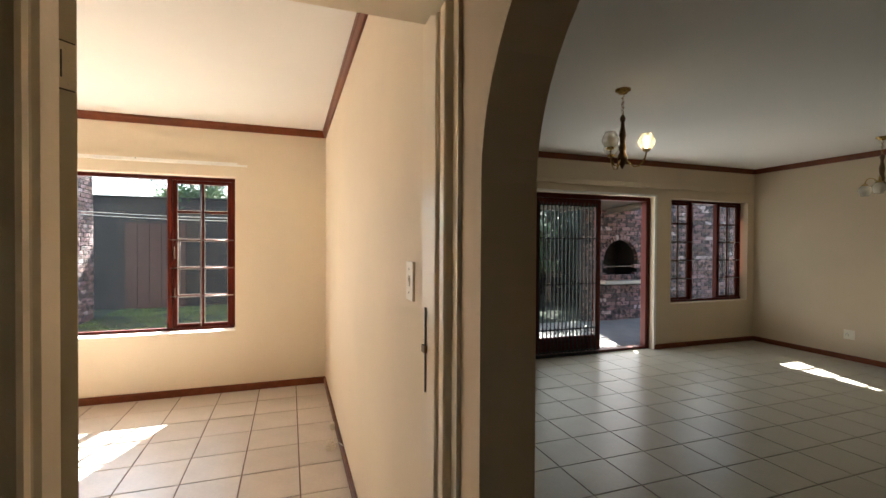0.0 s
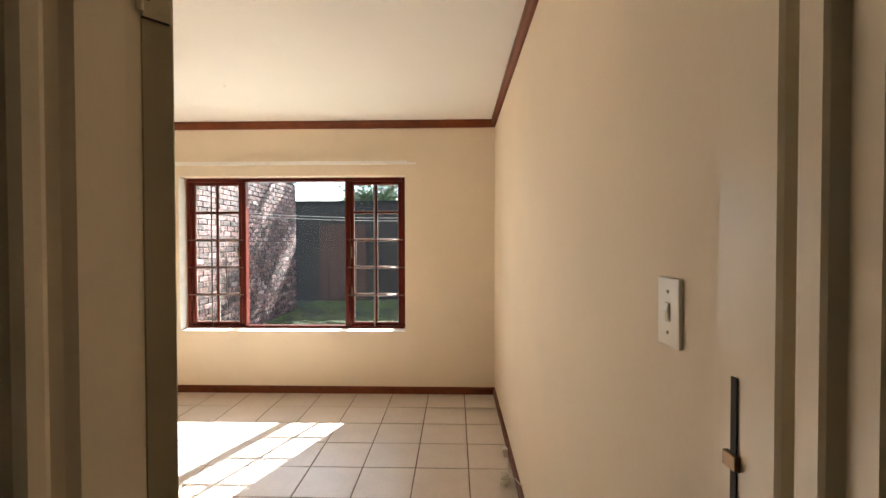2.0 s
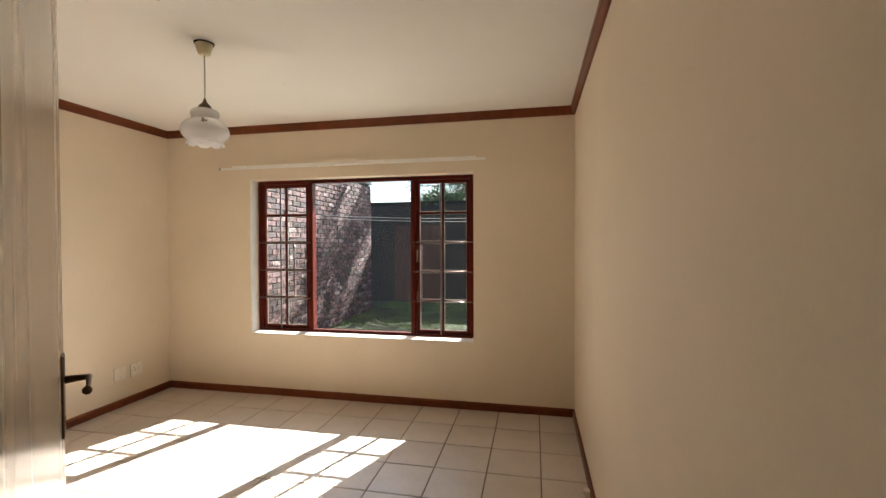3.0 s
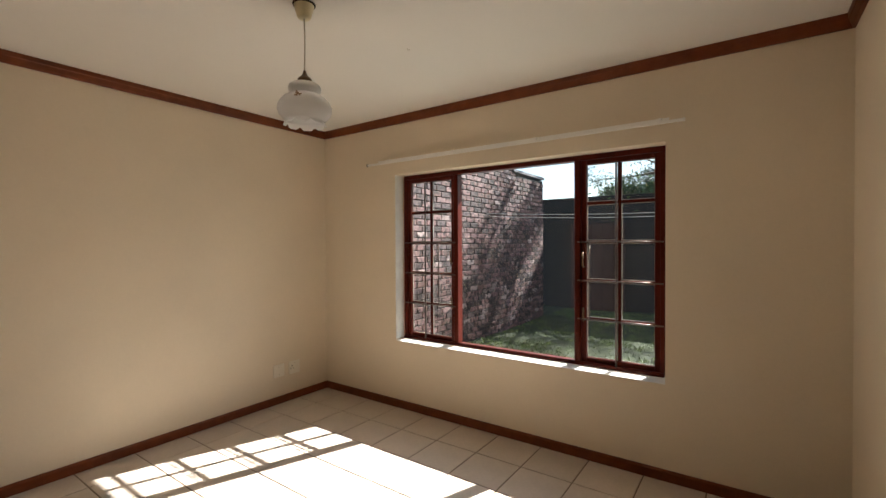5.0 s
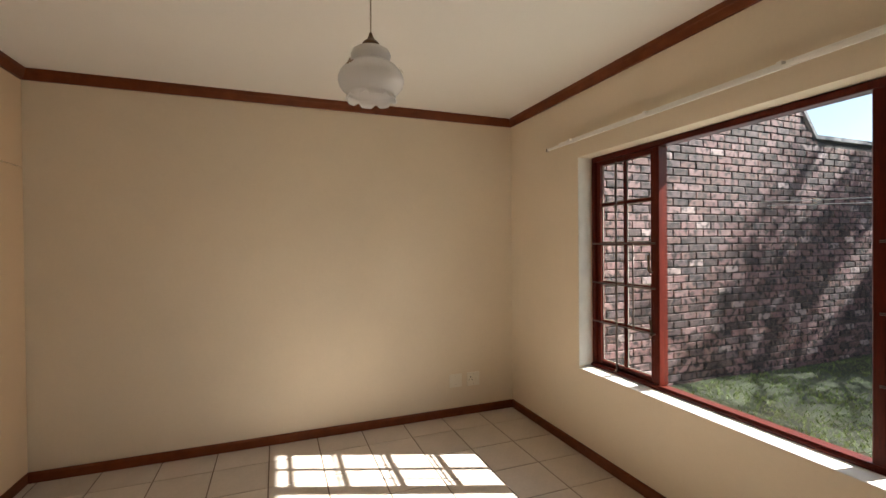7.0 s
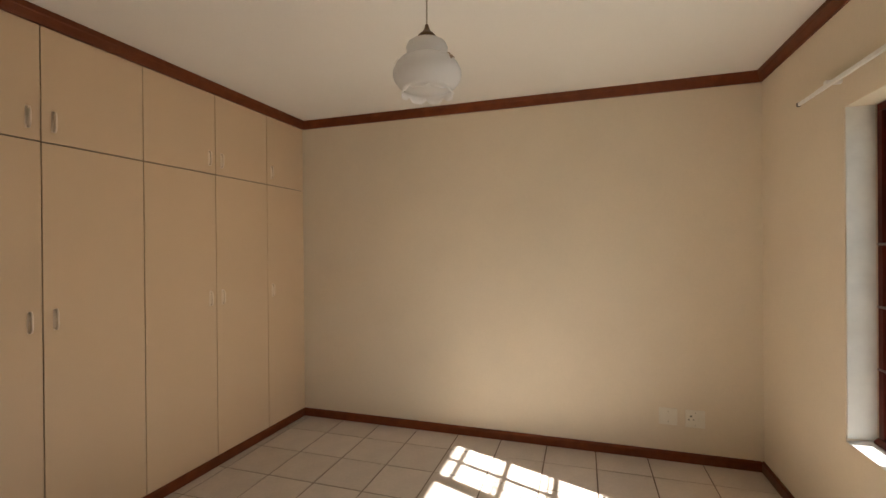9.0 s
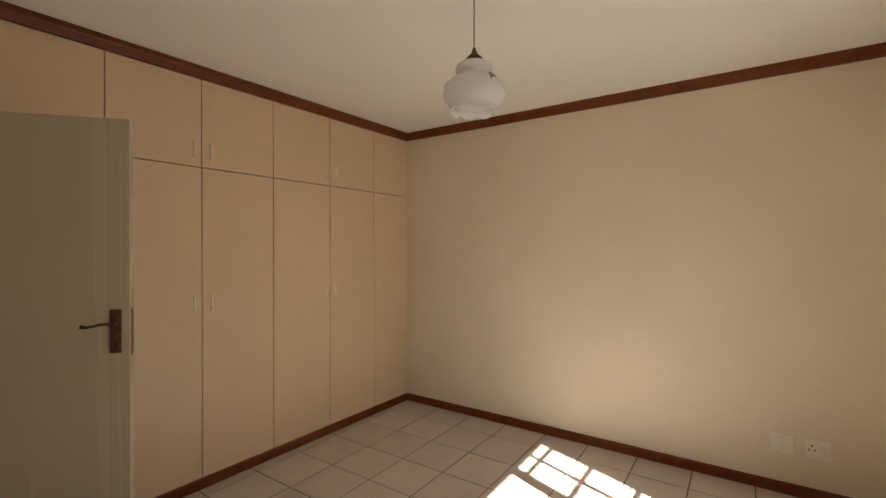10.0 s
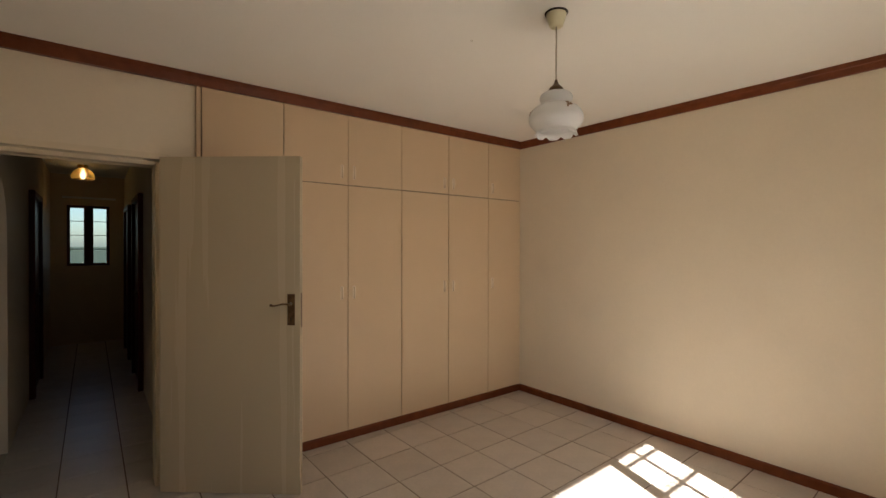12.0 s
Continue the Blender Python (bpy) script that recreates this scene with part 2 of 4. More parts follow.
def box(bm, x0, y0, z0, x1, y1, z1, bev=0.0, seg=1):
    g = bmesh.ops.create_cube(bm, size=1.0)
    vs = g["verts"]
    for v in vs:
        v.co = Vector((x0 + (v.co.x + 0.5) * (x1 - x0), y0 + (v.co.y + 0.5) * (y1 - y0), z0 + (v.co.z + 0.5) * (z1 - z0)))
    if bev:
        es = list({e for v in vs for e in v.link_edges})
        bmesh.ops.bevel(bm, geom=es, offset=bev, segments=seg, affect="EDGES", profile=0.6)
    return bm


def boxed(*a, **k):
    return box(bmesh.new(), *a, **k)


def prism(bm, poly, a, b, axis):
    """Extrude a closed polygon of (u, v) from a to b along axis x, y or z."""
    def at(u, v, w):
        return {"x": (w, u, v), "y": (u, w, v), "z": (u, v, w)}[axis]
    lo = [bm.verts.new(at(u, v, a)) for u, v in poly]
    hi = [bm.verts.new(at(u, v, b)) for u, v in poly]
    n = len(poly)
    bm.faces.new(lo[::-1])
    bm.faces.new(hi)
    for i in range(n):
        bm.faces.new((lo[i], lo[(i + 1) % n], hi[(i + 1) % n], hi[i]))
    bmesh.ops.recalc_face_normals(bm, faces=bm.faces)
    return bm


def lathe(profile, n=32, wave=None, bm=None):
    """Turn (radius, z) rows round the z axis; wave(i, angle) may shift each ring."""
    bm = bm or bmesh.new()
    rings = []
    for i, (r, z) in enumerate(profile):
        ring = []
        for k in range(n):
            a = 2 * math.pi * k / n
            dr, dz = wave(i, a) if wave else (0, 0)
            ring.append(bm.verts.new(((r + dr) * math.cos(a), (r + dr) * math.sin(a), z + dz)))
        rings.append(ring)
    for p, q in zip(rings, rings[1:]):
        for k in range(n):
            bm.faces.new((p[k], p[(k + 1) % n], q[(k + 1) % n], q[k]))
    return bm


def tube(points, r, n=8, bm=None, taper=None):
    bm = bm or bmesh.new()
    pts = [Vector(p) for p in points]
    rings = []
    for i, p in enumerate(pts):
        d = (pts[min(i + 1, len(pts) - 1)] - pts[max(i - 1, 0)]).normalized()
        u = d.orthogonal().normalized()
        if rings:
            u = (last - d * last.dot(d)).normalized()
        last = u
        w = d.cross(u)
        rr = r * (taper[i] if taper else 1)
        rings.append([bm.verts.new(p + (u * math.cos(2 * math.pi * k / n) + w * math.sin(2 * math.pi * k / n)) * rr) for k in range(n)])
    for a, b in zip(rings, rings[1:]):
        for k in range(n):
            bm.faces.new((a[k], a[(k + 1) % n], b[(k + 1) % n], b[k]))
    bm.faces.new(rings[0][::-1])
    bm.faces.new(rings[-1])
    return bm


def structure(name, bm, mat, label):
    return tagged(part(name, bm, mat), label, "structure", kind="structure")


def wall_boxes(bm, axis, a0, a1, t0, t1, z0, z1, holes=()):
    """A wall along x or y with rectangular holes (u0, u1, zlo, zhi) cut through it."""
    def put(u0, u1, zl, zh):
        if u1 - u0 > 1e-4 and zh - zl > 1e-4:
            if axis == "x":
                box(bm, u0, t0, zl, u1, t1, zh)
            else:
                box(bm, t0, u0, zl, t1, u1, zh)
    u = a0
    for h0, h1, zl, zh in sorted(holes):
        put(u, h0, z0, z1)
        put(h0, h1, z0, zl)
        put(h0, h1, zh, z1)
        u = h1
    put(u, a1, z0, z1)
    return bm


CORNICE = [(0, 0), (0.014, 0), (0.017, 0.006), (0.020, 0.012), (0.028, 0.038), (0.033, 0.044), (0.036, 0.070), (0, 0.070)]
SKIRT = [(0, 0), (0.016, 0), (0.016, 0.055), (0.011, 0.064), (0.006, 0.068), (0, 0.068)]


def moulding(name, profile, axis, at, facing, a, b, z, label, mat=TRIM):
    """A trim along a wall: at is the wall's plane, facing the sign of its normal."""
    bm = bmesh.new()
    poly = [(at + facing * u, z + v) for u, v in profile]
    if axis == "x":
        prism(bm, poly, a, b, "x")
    else:
        prism(bm, poly, a, b, "y")
    return structure(name, bm, mat, label)


# ---- bedroom shell ----
XR, XL, YW, YD, H = 0.68, -3.36, 4.72, 1.09, 2.638
YOUT = 4.95
WX0, WX1, WZ0, WZ1 = -2.41, -0.185, 0.60, 2.115
structure("wall_window", wall_boxes(bmesh.new(), "x", -3.58, 0.75, YW, YOUT, -0.2, H, [(WX0, WX1, WZ0, WZ1)]), PAINT, "cream painted wall round the bedroom window")
structure("wall_plain", boxed(-3.58, -0.2, -0.2, XL, YW, H), PAINT, "plain cream painted bedroom wall with two sockets")
structure("wall_switch", boxed(XR, YD, -0.2, 0.832, YW, H), [PAINT], "cream painted bedroom wall beside the door")
structure("wall_door", wall_boxes(bmesh.new(), "x", -0.3135, 0.832, 0.90, YD, -0.2, H, [(-0.155, 0.694, -0.2, 2.10)]), PAINT, "cream painted wall round the bedroom doorway")
structure("wall_cupboard_back", boxed(XL, 0.50, -0.2, -0.30, 0.58, H), PAINT, "painted wall behind the built-in cupboards")
structure("ceiling_bedroom", boxed(-3.58, 0.5, H, 0.755, YOUT, H + 0.12), CEILING, "smooth off-white bedroom ceiling")
structure("baseboard_window", prism(bmesh.new(), [(YW - u, v) for u, v in SKIRT], XL, XR, "x"), TRIM, "varnished reddish wood skirting")
structure("baseboard_plain", prism(bmesh.new(), [(XL + u, v) for u, v in SKIRT], 1.19, YW - 0.018, "y"), TRIM, "varnished reddish wood skirting")
structure("baseboard_switch", prism(bmesh.new(), [(XR - u, v) for u, v in SKIRT], 1.115, YW - 0.018, "y"), TRIM, "varnished reddish wood skirting")
ZC = H - 0.070
structure("cornice_window", prism(bmesh.new(), [(YW - u, ZC + v) for u, v in CORNICE], XL, XR, "x"), TRIM, "varnished wood cornice moulding")
structure("cornice_plain", prism(bmesh.new(), [(XL + u, ZC + v) for u, v in CORNICE], YD, YW - 0.002, "y"), TRIM, "varnished wood cornice moulding")
structure("cornice_switch", prism(bmesh.new(), [(XR - u, ZC + v) for u, v in CORNICE], YD, YW - 0.002, "y"), TRIM, "varnished wood cornice moulding")
SKEW = pose(XL, 1.195, 0, 0, 0, -1.346)
structure("cornice_door", prism(bmesh.new(), [(u - 0.02 if u == 0 else u, ZC + v) for u, v in CORNICE], 0.0, XR - XL - 0.002, "x"), TRIM, "varnished wood cornice over doorway and cupboards").matrix_basis = SKEW

# white plastered lining of the window opening and its sill
bm = bmesh.new()
box(bm, WX0 + 0.001, YW + 0.004, WZ0 + 0.02, WX0 + 0.006, 4.83, WZ1 - 0.002)
prism(bm, [(YW + 0.002, WZ0 - 0.006), (YW + 0.002, WZ0 + 0.004), (4.83, WZ0 + 0.02), (4.83, WZ0 - 0.006)], WX0 + 0.002, WX1 - 0.002, "x")
structure("trim_window_reveal", bm, REVEAL, "white painted plaster reveal and sloping sill")


def casement(parent, x0, x1, z0, z1, y0, y1, rows, stile=0.036, pane_mat=GLASS):
    """A cottage sash: four rails, glazing bars and one pane of glass to each light."""
    sash = part("casement", boxed(x0, y0, z0, x0 + stile, y1, z1, bev=0.004), WOOD, parent)
    part("stile", boxed(x1 - stile, y0, z0, x1, y1, z1, bev=0.004), WOOD, sash)
    part("top_rail", boxed(x0 + stile, y0 + 0.002, z1 - stile * 0.9, x1 - stile, y1 - 0.002, z1, bev=0.004), WOOD, sash)
    part("bottom_rail", boxed(x0 + stile, y0 + 0.002, z0, x1 - stile, y1 - 0.002, z0 + stile, bev=0.004), WOOD, sash)
    gx0, gx1, gz0, gz1 = x0 + stile, x1 - stile, z0 + stile, z1 - stile * 0.9
    xm, b = (gx0 + gx1) / 2, 0.011
    part("glazing_bar", boxed(xm - b, y0 + 0.008, gz0, xm + b, y1 - 0.008, gz1, bev=0.004), WOOD, sash)
    step = (gz1 - gz0) / rows
    for k in range(1, rows):
        z = gz0 + k * step
        for a, c in ((gx0, xm - b), (xm + b, gx1)):
            part("glazing_bar", boxed(a, y0 + 0.01, z - b, c, y1 - 0.01, z + b, bev=0.004), WOOD, sash)
    ym = (y0 + y1) / 2
    for k in range(rows):
        for a, c in ((gx0, xm - b), (xm + b, gx1)):
            p = part("pane", boxed(a, ym - 0.002, gz0 + k * step + (b if k else 0), c, ym + 0.002, gz0 + (k + 1) * step - (b if k < rows - 1 else 0)), pane_mat, sash)
            p.visible_shadow = False
            za, zb = gz0 + k * step + (b if k else 0), gz0 + (k + 1) * step - (b if k < rows - 1 else 0)
            pb = bmesh.new()
            for q in ((a, za, a + 0.0045, zb), (c - 0.0045, za, c, zb), (a + 0.0045, za, c - 0.0045, za + 0.0045), (a + 0.0045, zb - 0.0045, c - 0.0045, zb)):
                box(pb, q[0], ym + 0.003, q[1], q[2], ym + 0.006, q[3])
            part("putty", pb, PUTTY, sash, "pale weathered putty")
    return sash, gx0, gx1, gz0, gz1, step


def burglar_bars(parent, x0, x1, z0, z1, zs, xv, loop, y):
    for z in zs:
        part("burglar_bar", tube([(x0, y, z), (x1, y, z)], 0.0055), STEEL, parent, smooth=True)
    part("burglar_bar", tube([(xv, y - 0.008, z0), (xv, y - 0.008, z1)], 0.007), STEEL, parent, smooth=True)
    part("burglar_bar", tube([(loop, y - 0.006, zs[0]), (loop, y - 0.006, zs[-1])], 0.0055), STEEL, parent, smooth=True)


def cottage_window(name, x0, x1, z0, z1, y, label, side=0.54, rows=5, stay=True):
    """A wooden window with a fixed middle light between two barred casements; y is its inner face."""
    w = thing(name, (x0 + x1) / 2, y, z0, label, "window", kind="structure")
    w.matrix_basis = Matrix.Identity(4)
    f, d = 0.036, 0.07
    part("window_frame", boxed(x0, y, z1 - f, x1, y + d, z1, bev=0.004), WOOD, w)
    part("window_frame", boxed(x0, y, z0, x1, y + d, z0 + f * 0.8, bev=0.004), WOOD, w)
    part("window_frame", boxed(x0, y, z0 + f * 0.8, x0 + f, y + d, z1 - f, bev=0.003), WOOD, w)
    part("window_frame", boxed(x1 - f, y, z0 + f * 0.8, x1, y + d, z1 - f, bev=0.003), WOOD, w)
    m1, m2 = x0 + f + side, x1 - f - side
    for m in (m1, m2):
        part("mullion", boxed(m - 0.023, y - 0.004, z0 + f * 0.8, m + 0.023, y + d, z1 - f, bev=0.005), WOOD, w)
    part("window_board", prism(bmesh.new(), [(y - 0.022, z0 + 0.004), (y + 0.002, z0 + 0.004), (y + 0.002, z0 + 0.036), (y - 0.008, z0 + 0.036), (y - 0.022, z0 + 0.022)], x0 + 0.01, x1 - 0.01, "x"), WOOD, w)
    ya, yb = y + 0.016, y + 0.056
    out = []
    for a, c, left in ((x0 + f, m1 - 0.023, True), (m2 + 0.023, x1 - f, False)):
        s, gx0, gx1, gz0, gz1, step = casement(w, a, c, z0 + f * 0.8, z1 - f, ya, yb, rows)
        zs = [gz0 + step * k for k in range(1, rows - 1)]
        xm = (gx0 + gx1) / 2
        burglar_bars(w, a - 0.02, c + 0.02, z0 + 0.03, gz1 if left else gz1, zs, xm - 0.035 if left else xm - 0.012, xm + 0.11 if left else gx0 + 0.028, y - 0.006)
        if stay:
            hx = c - 0.02 if left else a + 0.018
            hz = gz0 + step * 2.35
            part("stay_handle", tube([(hx, ya - 0.008, hz), (hx, ya - 0.03, hz + 0.01), (hx, ya - 0.034, hz + 0.11)], 0.007), BRONZE, w, "dark bronze fastener", smooth=True)
            part("peg_stay", tube([(hx, ya - 0.01, z0 + 0.32), (hx, ya - 0.02, z0 + 0.42)], 0.006), BRONZE, w, smooth=True)
    p = part("pane", boxed(m1 + 0.023, y + 0.034, z0 + f * 0.8, m2 - 0.023, y + 0.038, z1 - f), GLASS, w)
    p.visible_shadow = False
    return w


cottage_window("window_1", -2.395, -0.195, 0.605, 2.113, 4.83, "reddish varnished wood cottage window with burglar bars")

# ---- curtain rail ----
rail = thing("curtain_rail", -1.38, 4.66, 2.22, "thin white double curtain rail above the window", "curtain rail")
for dy, z, a, b in ((0.0, 0.0, -1.31, 1.30), (0.028, 0.022, -1.20, 1.22)):
    bm = boxed(a, dy - 0.006, z - 0.009, b, dy + 0.006, z + 0.009, bev=0.002)
    part("rail", bm, RAIL, rail)
for x in (-1.05, -0.36, 0.36, 1.17):
    part("bracket", boxed(x - 0.012, -0.004, 0.009, x + 0.012, 0.06, 0.028, bev=0.002), RAIL, rail)
for x in (-1.313, 1.303):
    part("end_stop", boxed(x - 0.006, -0.009, -0.011, x + 0.006, 0.009, 0.011, bev=0.003), DARKHOLE if x < 0 else RAIL, rail)


# ---- built-in cupboards ----
def handle_mesh():
    bm = bmesh.new()
    box(bm, -0.011, 0.0, -0.052, 0.011, 0.005, 0.052, bev=0.003)
    tube([(0, 0.004, -0.046), (0, 0.014, -0.04), (0, 0.018, -0.025), (0, 0.018, 0.025), (0, 0.014, 0.04), (0, 0.004, 0.046)], 0.006, bm=bm)
    return bm


SEAM = 2.015
EDGES = [-0.345, -0.872, -1.374, -1.874, -2.388, -2.893, -3.357]
GRIP = {1: -1, 2: 1, 3: -1, 4: 1, 5: 1}
body_z = [(0.07, SEAM - 0.003, "lower"), (SEAM + 0.003, 2.566, "upper")]
for i in range(6):
    a, b = EDGES[i + 1], EDGES[i]
    c = thing("cupboard", (a + b) / 2, 1.195 - 0.0235 * ((a + b) / 2 - XL), 0, "peach laminate built-in wardrobe unit with closed doors", "wardrobe", "built-in wardrobe units", rz=-1.346)
    wd = (b - a) / 2
    part("body", boxed(-wd + 0.0015, -0.58, 0.066, wd - 0.0015, -0.019, H - 0.003), GAP, c)
    part("plinth", boxed(-wd, -0.06, 0.0, wd, -0.012, 0.066), GAP, c)
    for zl, zh, which in body_z:
        d = part("door", boxed(-wd + 0.0025, -0.018, zl, wd - 0.0025, 0.0, zh, bev=0.0012), MELAMINE, c)
        if i in GRIP:
            h = part("handle", handle_mesh(), HANDLE, d, "moulded pull handle", smooth=True)
            h.location = (GRIP[i] * (wd - 0.052), 0.0, 1.165 if which == "lower" else SEAM + 0.105)
structure("baseboard_cupboard", prism(bmesh.new(), [(u - 0.012, v) for u, v in SKIRT], 0.016, 3.02, "x"), TRIM, "varnished wood plinth board").matrix_basis = SKEW
bm = bmesh.new()
box(bm, -0.3435, YD - 0.06, 0.0, -0.334, 1.114, H - 0.072)
box(bm, -0.333, YD + 0.001, 0.0, -0.314, 1.126, H - 0.072, bev=0.003)
structure("trim_cupboard_edge", bm, MELAMINE, "narrow scribed filler strip beside the wardrobe")


# ---- door frame and door ----
def jamb(name, xs, zt):
    """A pressed steel jamb drawn in plan."""
    return part(name, prism(bmesh.new(), xs, -0.02, zt, "z"), FRAME, frame_1, smooth=False)


frame_1 = thing("door_frame", 0, 0, 0, "ivory enamelled pressed steel door frame", "door frame", kind="structure")
LEFT = [(-0.170, 1.108), (-0.140, 1.108), (-0.140, 1.030), (-0.108, 1.022), (-0.100, 1.012), (-0.098, 0.938), (-0.106, 0.928), (-0.112, 0.914), (-0.100, 0.905), (-0.098, 0.898), (-0.098, 0.880), (-0.104, 0.872), (-0.170, 0.866), (-0.170, 0.899), (-0.154, 0.899), (-0.154, 1.091), (-0.170, 1.092)]
RIGHT = [(0.668, 1.106), (0.668, 0.998), (0.672, 0.992), (0.684, 0.988), (0.684, 0.979), (0.673, 0.974), (0.672, 0.970), (0.672, 0.942), (0.676, 0.937), (0.690, 0.930), (0.690, 0.896), (0.7005, 0.896), (0.7005, 0.902), (0.6935, 0.902), (0.6935, 1.106)]
jamb("jamb", LEFT, 2.058)
jamb("jamb", RIGHT, 2.058)
bm = prism(bmesh.new(), [(1.108, 2.105), (1.108, 2.068), (1.02, 2.068), (1.012, 2.044), (0.925, 2.044), (0.912, 2.056), (0.893, 2.056), (0.884, 2.044), (0.862, 2.044), (0.862, 2.105), (0.899, 2.105), (0.899, 2.098), (1.091, 2.098), (1.091, 2.105)], -0.17, 0.6985, "x")
part("head", bm, FRAME, frame_1)
part("strike_slot", boxed(0.6655, 1.062, 1.075, 0.6675, 1.074, 1.30), DARKHOLE, frame_1, "dark slot of the lock strike")
part("strike_tongue", boxed(0.6595, 1.055, 1.18, 0.6678, 1.082, 1.20, bev=0.001), BRONZE, frame_1)

door = thing("door_1", -0.112, 1.124, 0.0, "ivory painted flush door standing wide open", "door", kind="structure", rz=139.2)
DW = 0.881
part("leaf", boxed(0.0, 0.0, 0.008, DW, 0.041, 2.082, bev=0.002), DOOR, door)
part("lock_edge", boxed(DW + 0.0002, 0.010, 1.035, DW + 0.0014, 0.031, 1.245), BRONZE, door, "worn lock faceplate")
for zc in (1.845, 0.30):
    hp = part("hinge_plate", boxed(-0.0016, 0.003, zc - 0.05, 0.0005, 0.039, zc + 0.05, bev=0.0006), FRAME, door, "painted-over hinge plate with worn edges")
    for dz, dy in ((-0.037, 0.016), (-0.013, 0.022), (0.013, 0.016), (0.037, 0.022)):
        part("screw", tube([(-0.0014, dy, zc + dz), (-0.0028, dy, zc + dz)], 0.0038), FRAME, hp)
    part("hinge_gap", boxed(-0.0022, 0.030, zc - 0.026, -0.0005, 0.0335, zc + 0.032, bev=0.0005), DARKHOLE, hp)
    for z2 in (zc - 0.051, zc + 0.051):
        part("paint_crack", boxed(-0.0024, 0.006, z2 - 0.0013, -0.0002, 0.0405, z2 + 0.0013), DARKHOLE, hp)
    for k in range(3):
        part("knuckle", tube([(-0.005, 0.043, zc - 0.045 + k * 0.031), (-0.005, 0.043, zc - 0.018 + k * 0.031)], 0.005), FRAME, hp)
for k, side in ((0, -1), (1, 1)):
    y0 = 0.0 if side < 0 else 0.041
    pl = part("handle_plate", boxed(DW - 0.078, min(y0, y0 + side * 0.005), 1.048, DW - 0.031, max(y0, y0 + side * 0.005), 1.24, bev=0.002), BRONZE, door, "dark bronze lever plate")
    part("lever", tube([(DW - 0.055, y0 + side * 0.004, 1.18), (DW - 0.055, y0 + side * 0.042, 1.18), (DW - 0.066, y0 + side * 0.05, 1.183), (DW - 0.09, y0 + side * 0.05, 1.184), (DW - 0.12, y0 + side * 0.05, 1.176), (DW - 0.145, y0 + side * 0.05, 1.172), (DW - 0.165, y0 + side * 0.049, 1.176)], 0.0065, taper=[1.5, 1.1, 1.0, 0.9, 0.75, 0.9, 1.5]), BRONZE, pl, smooth=True)
    part("keyhole", boxed(DW - 0.058, min(y0, y0 + side * 0.0062), 1.073, DW - 0.052, max(y0, y0 + side * 0.0062), 1.096), DARKHOLE, pl)


# ---- switch, sockets, cable ----
def screws(parent, pts, axis):
    for p in pts:
        q = Vector(p) + Vector(axis) * 0.0018
        part("screw", tube([p, q], 0.003), CORD, parent)


sw = thing("light_switch", XR + 0.0015, 1.262, 1.355, "ivory plastic single light switch plate", "light switch")
part("plate", boxed(-0.009, -0.038, -0.06, 0.0, 0.038, 0.06, bev=0.003, seg=2), PLATE, sw)
part("rocker_frame", boxed(-0.0098, -0.0085, -0.0165, -0.0088, 0.0085, 0.0165), CORD, sw)
part("rocker", prism(bmesh.new(), [(-0.0095, -0.0145), (-0.0105, -0.0145), (-0.0145, 0.004), (-0.0115, 0.0145), (-0.0095, 0.0145)], -0.0065, 0.0065, "y"), PLATE, sw)
screws(sw, [(-0.009, 0, 0.036), (-0.009, 0, -0.036)], (-1, 0, 0))

blank = thing("blank_plate", XL + 0.001, 4.148, 0.308, "ivory plastic blank wall plate", "wall plate")
part("plate", boxed(0.0, -0.058, -0.058, 0.009, 0.058, 0.058, bev=0.003, seg=2), PLATE, blank)
screws(blank, [(0.009, 0, 0.035), (0.009, 0, -0.035)], (1, 0, 0))
sock = thing("power_socket", XL + 0.001, 4.316, 0.306, "ivory plastic three-pin wall socket with rocker", "socket")
part("plate", boxed(0.0, -0.06, -0.06, 0.009, 0.06, 0.06, bev=0.003, seg=2), PLATE, sock)
screws(sock, [(0.009, 0.0, 0.042), (0.009, 0.0, -0.042)], (1, 0, 0))
for y, z, r in ((-0.026, 0.018, 0.006), (-0.040, -0.006, 0.0048), (-0.012, -0.006, 0.0048)):
    part("pin_hole", tube([(0.008, y, z), (0.0095, y, z)], r), DARKHOLE, sock)
part("rocker", boxed(0.008, 0.018, -0.018, 0.013, 0.040, 0.018, bev=0.002), PLATE, sock)

coil = thing("coiled_cable", 0.60, 3.14, 0.0, "small coil of thin white cable on the floor", "cable")
pts = []
for k in range(90):
    a = k * 0.42
    pts.append((0.028 * math.cos(a) + 0.006 * math.sin(k * 1.3), 0.040 * math.sin(a) + 0.005 * math.cos(k * 0.7), 0.006 + 0.055 * k / 90 + 0.004 * math.sin(k * 2.1)))
part("coil", tube(pts, 0.0028, 6), PVC, coil, smooth=True)
part("lead", tube([(0.02, -0.02, 0.05), (0.05, -0.10, 0.09), (0.062, -0.19, 0.11), (0.078, -0.22, 0.12)], 0.0028, 6), PVC, coil, smooth=True)
plug = thing("phone_plug", 0.645, 3.50, 0.0, "small ivory telephone jack at the skirting", "plug")
part("jack", boxed(-0.017, -0.022, 0.0, 0.015, 0.022, 0.052, bev=0.005, seg=2), PLATE, plug)
part("port", boxed(-0.0185, -0.006, 0.02, -0.016, 0.006, 0.032), DARKHOLE, plug)
part("cord", tube([(0.0, -0.022, 0.02), (0.004, -0.06, 0.015), (-0.006, -0.16, 0.006), (-0.03, -0.30, 0.006)], 0.0028, 6), PVC, plug, smooth=True)

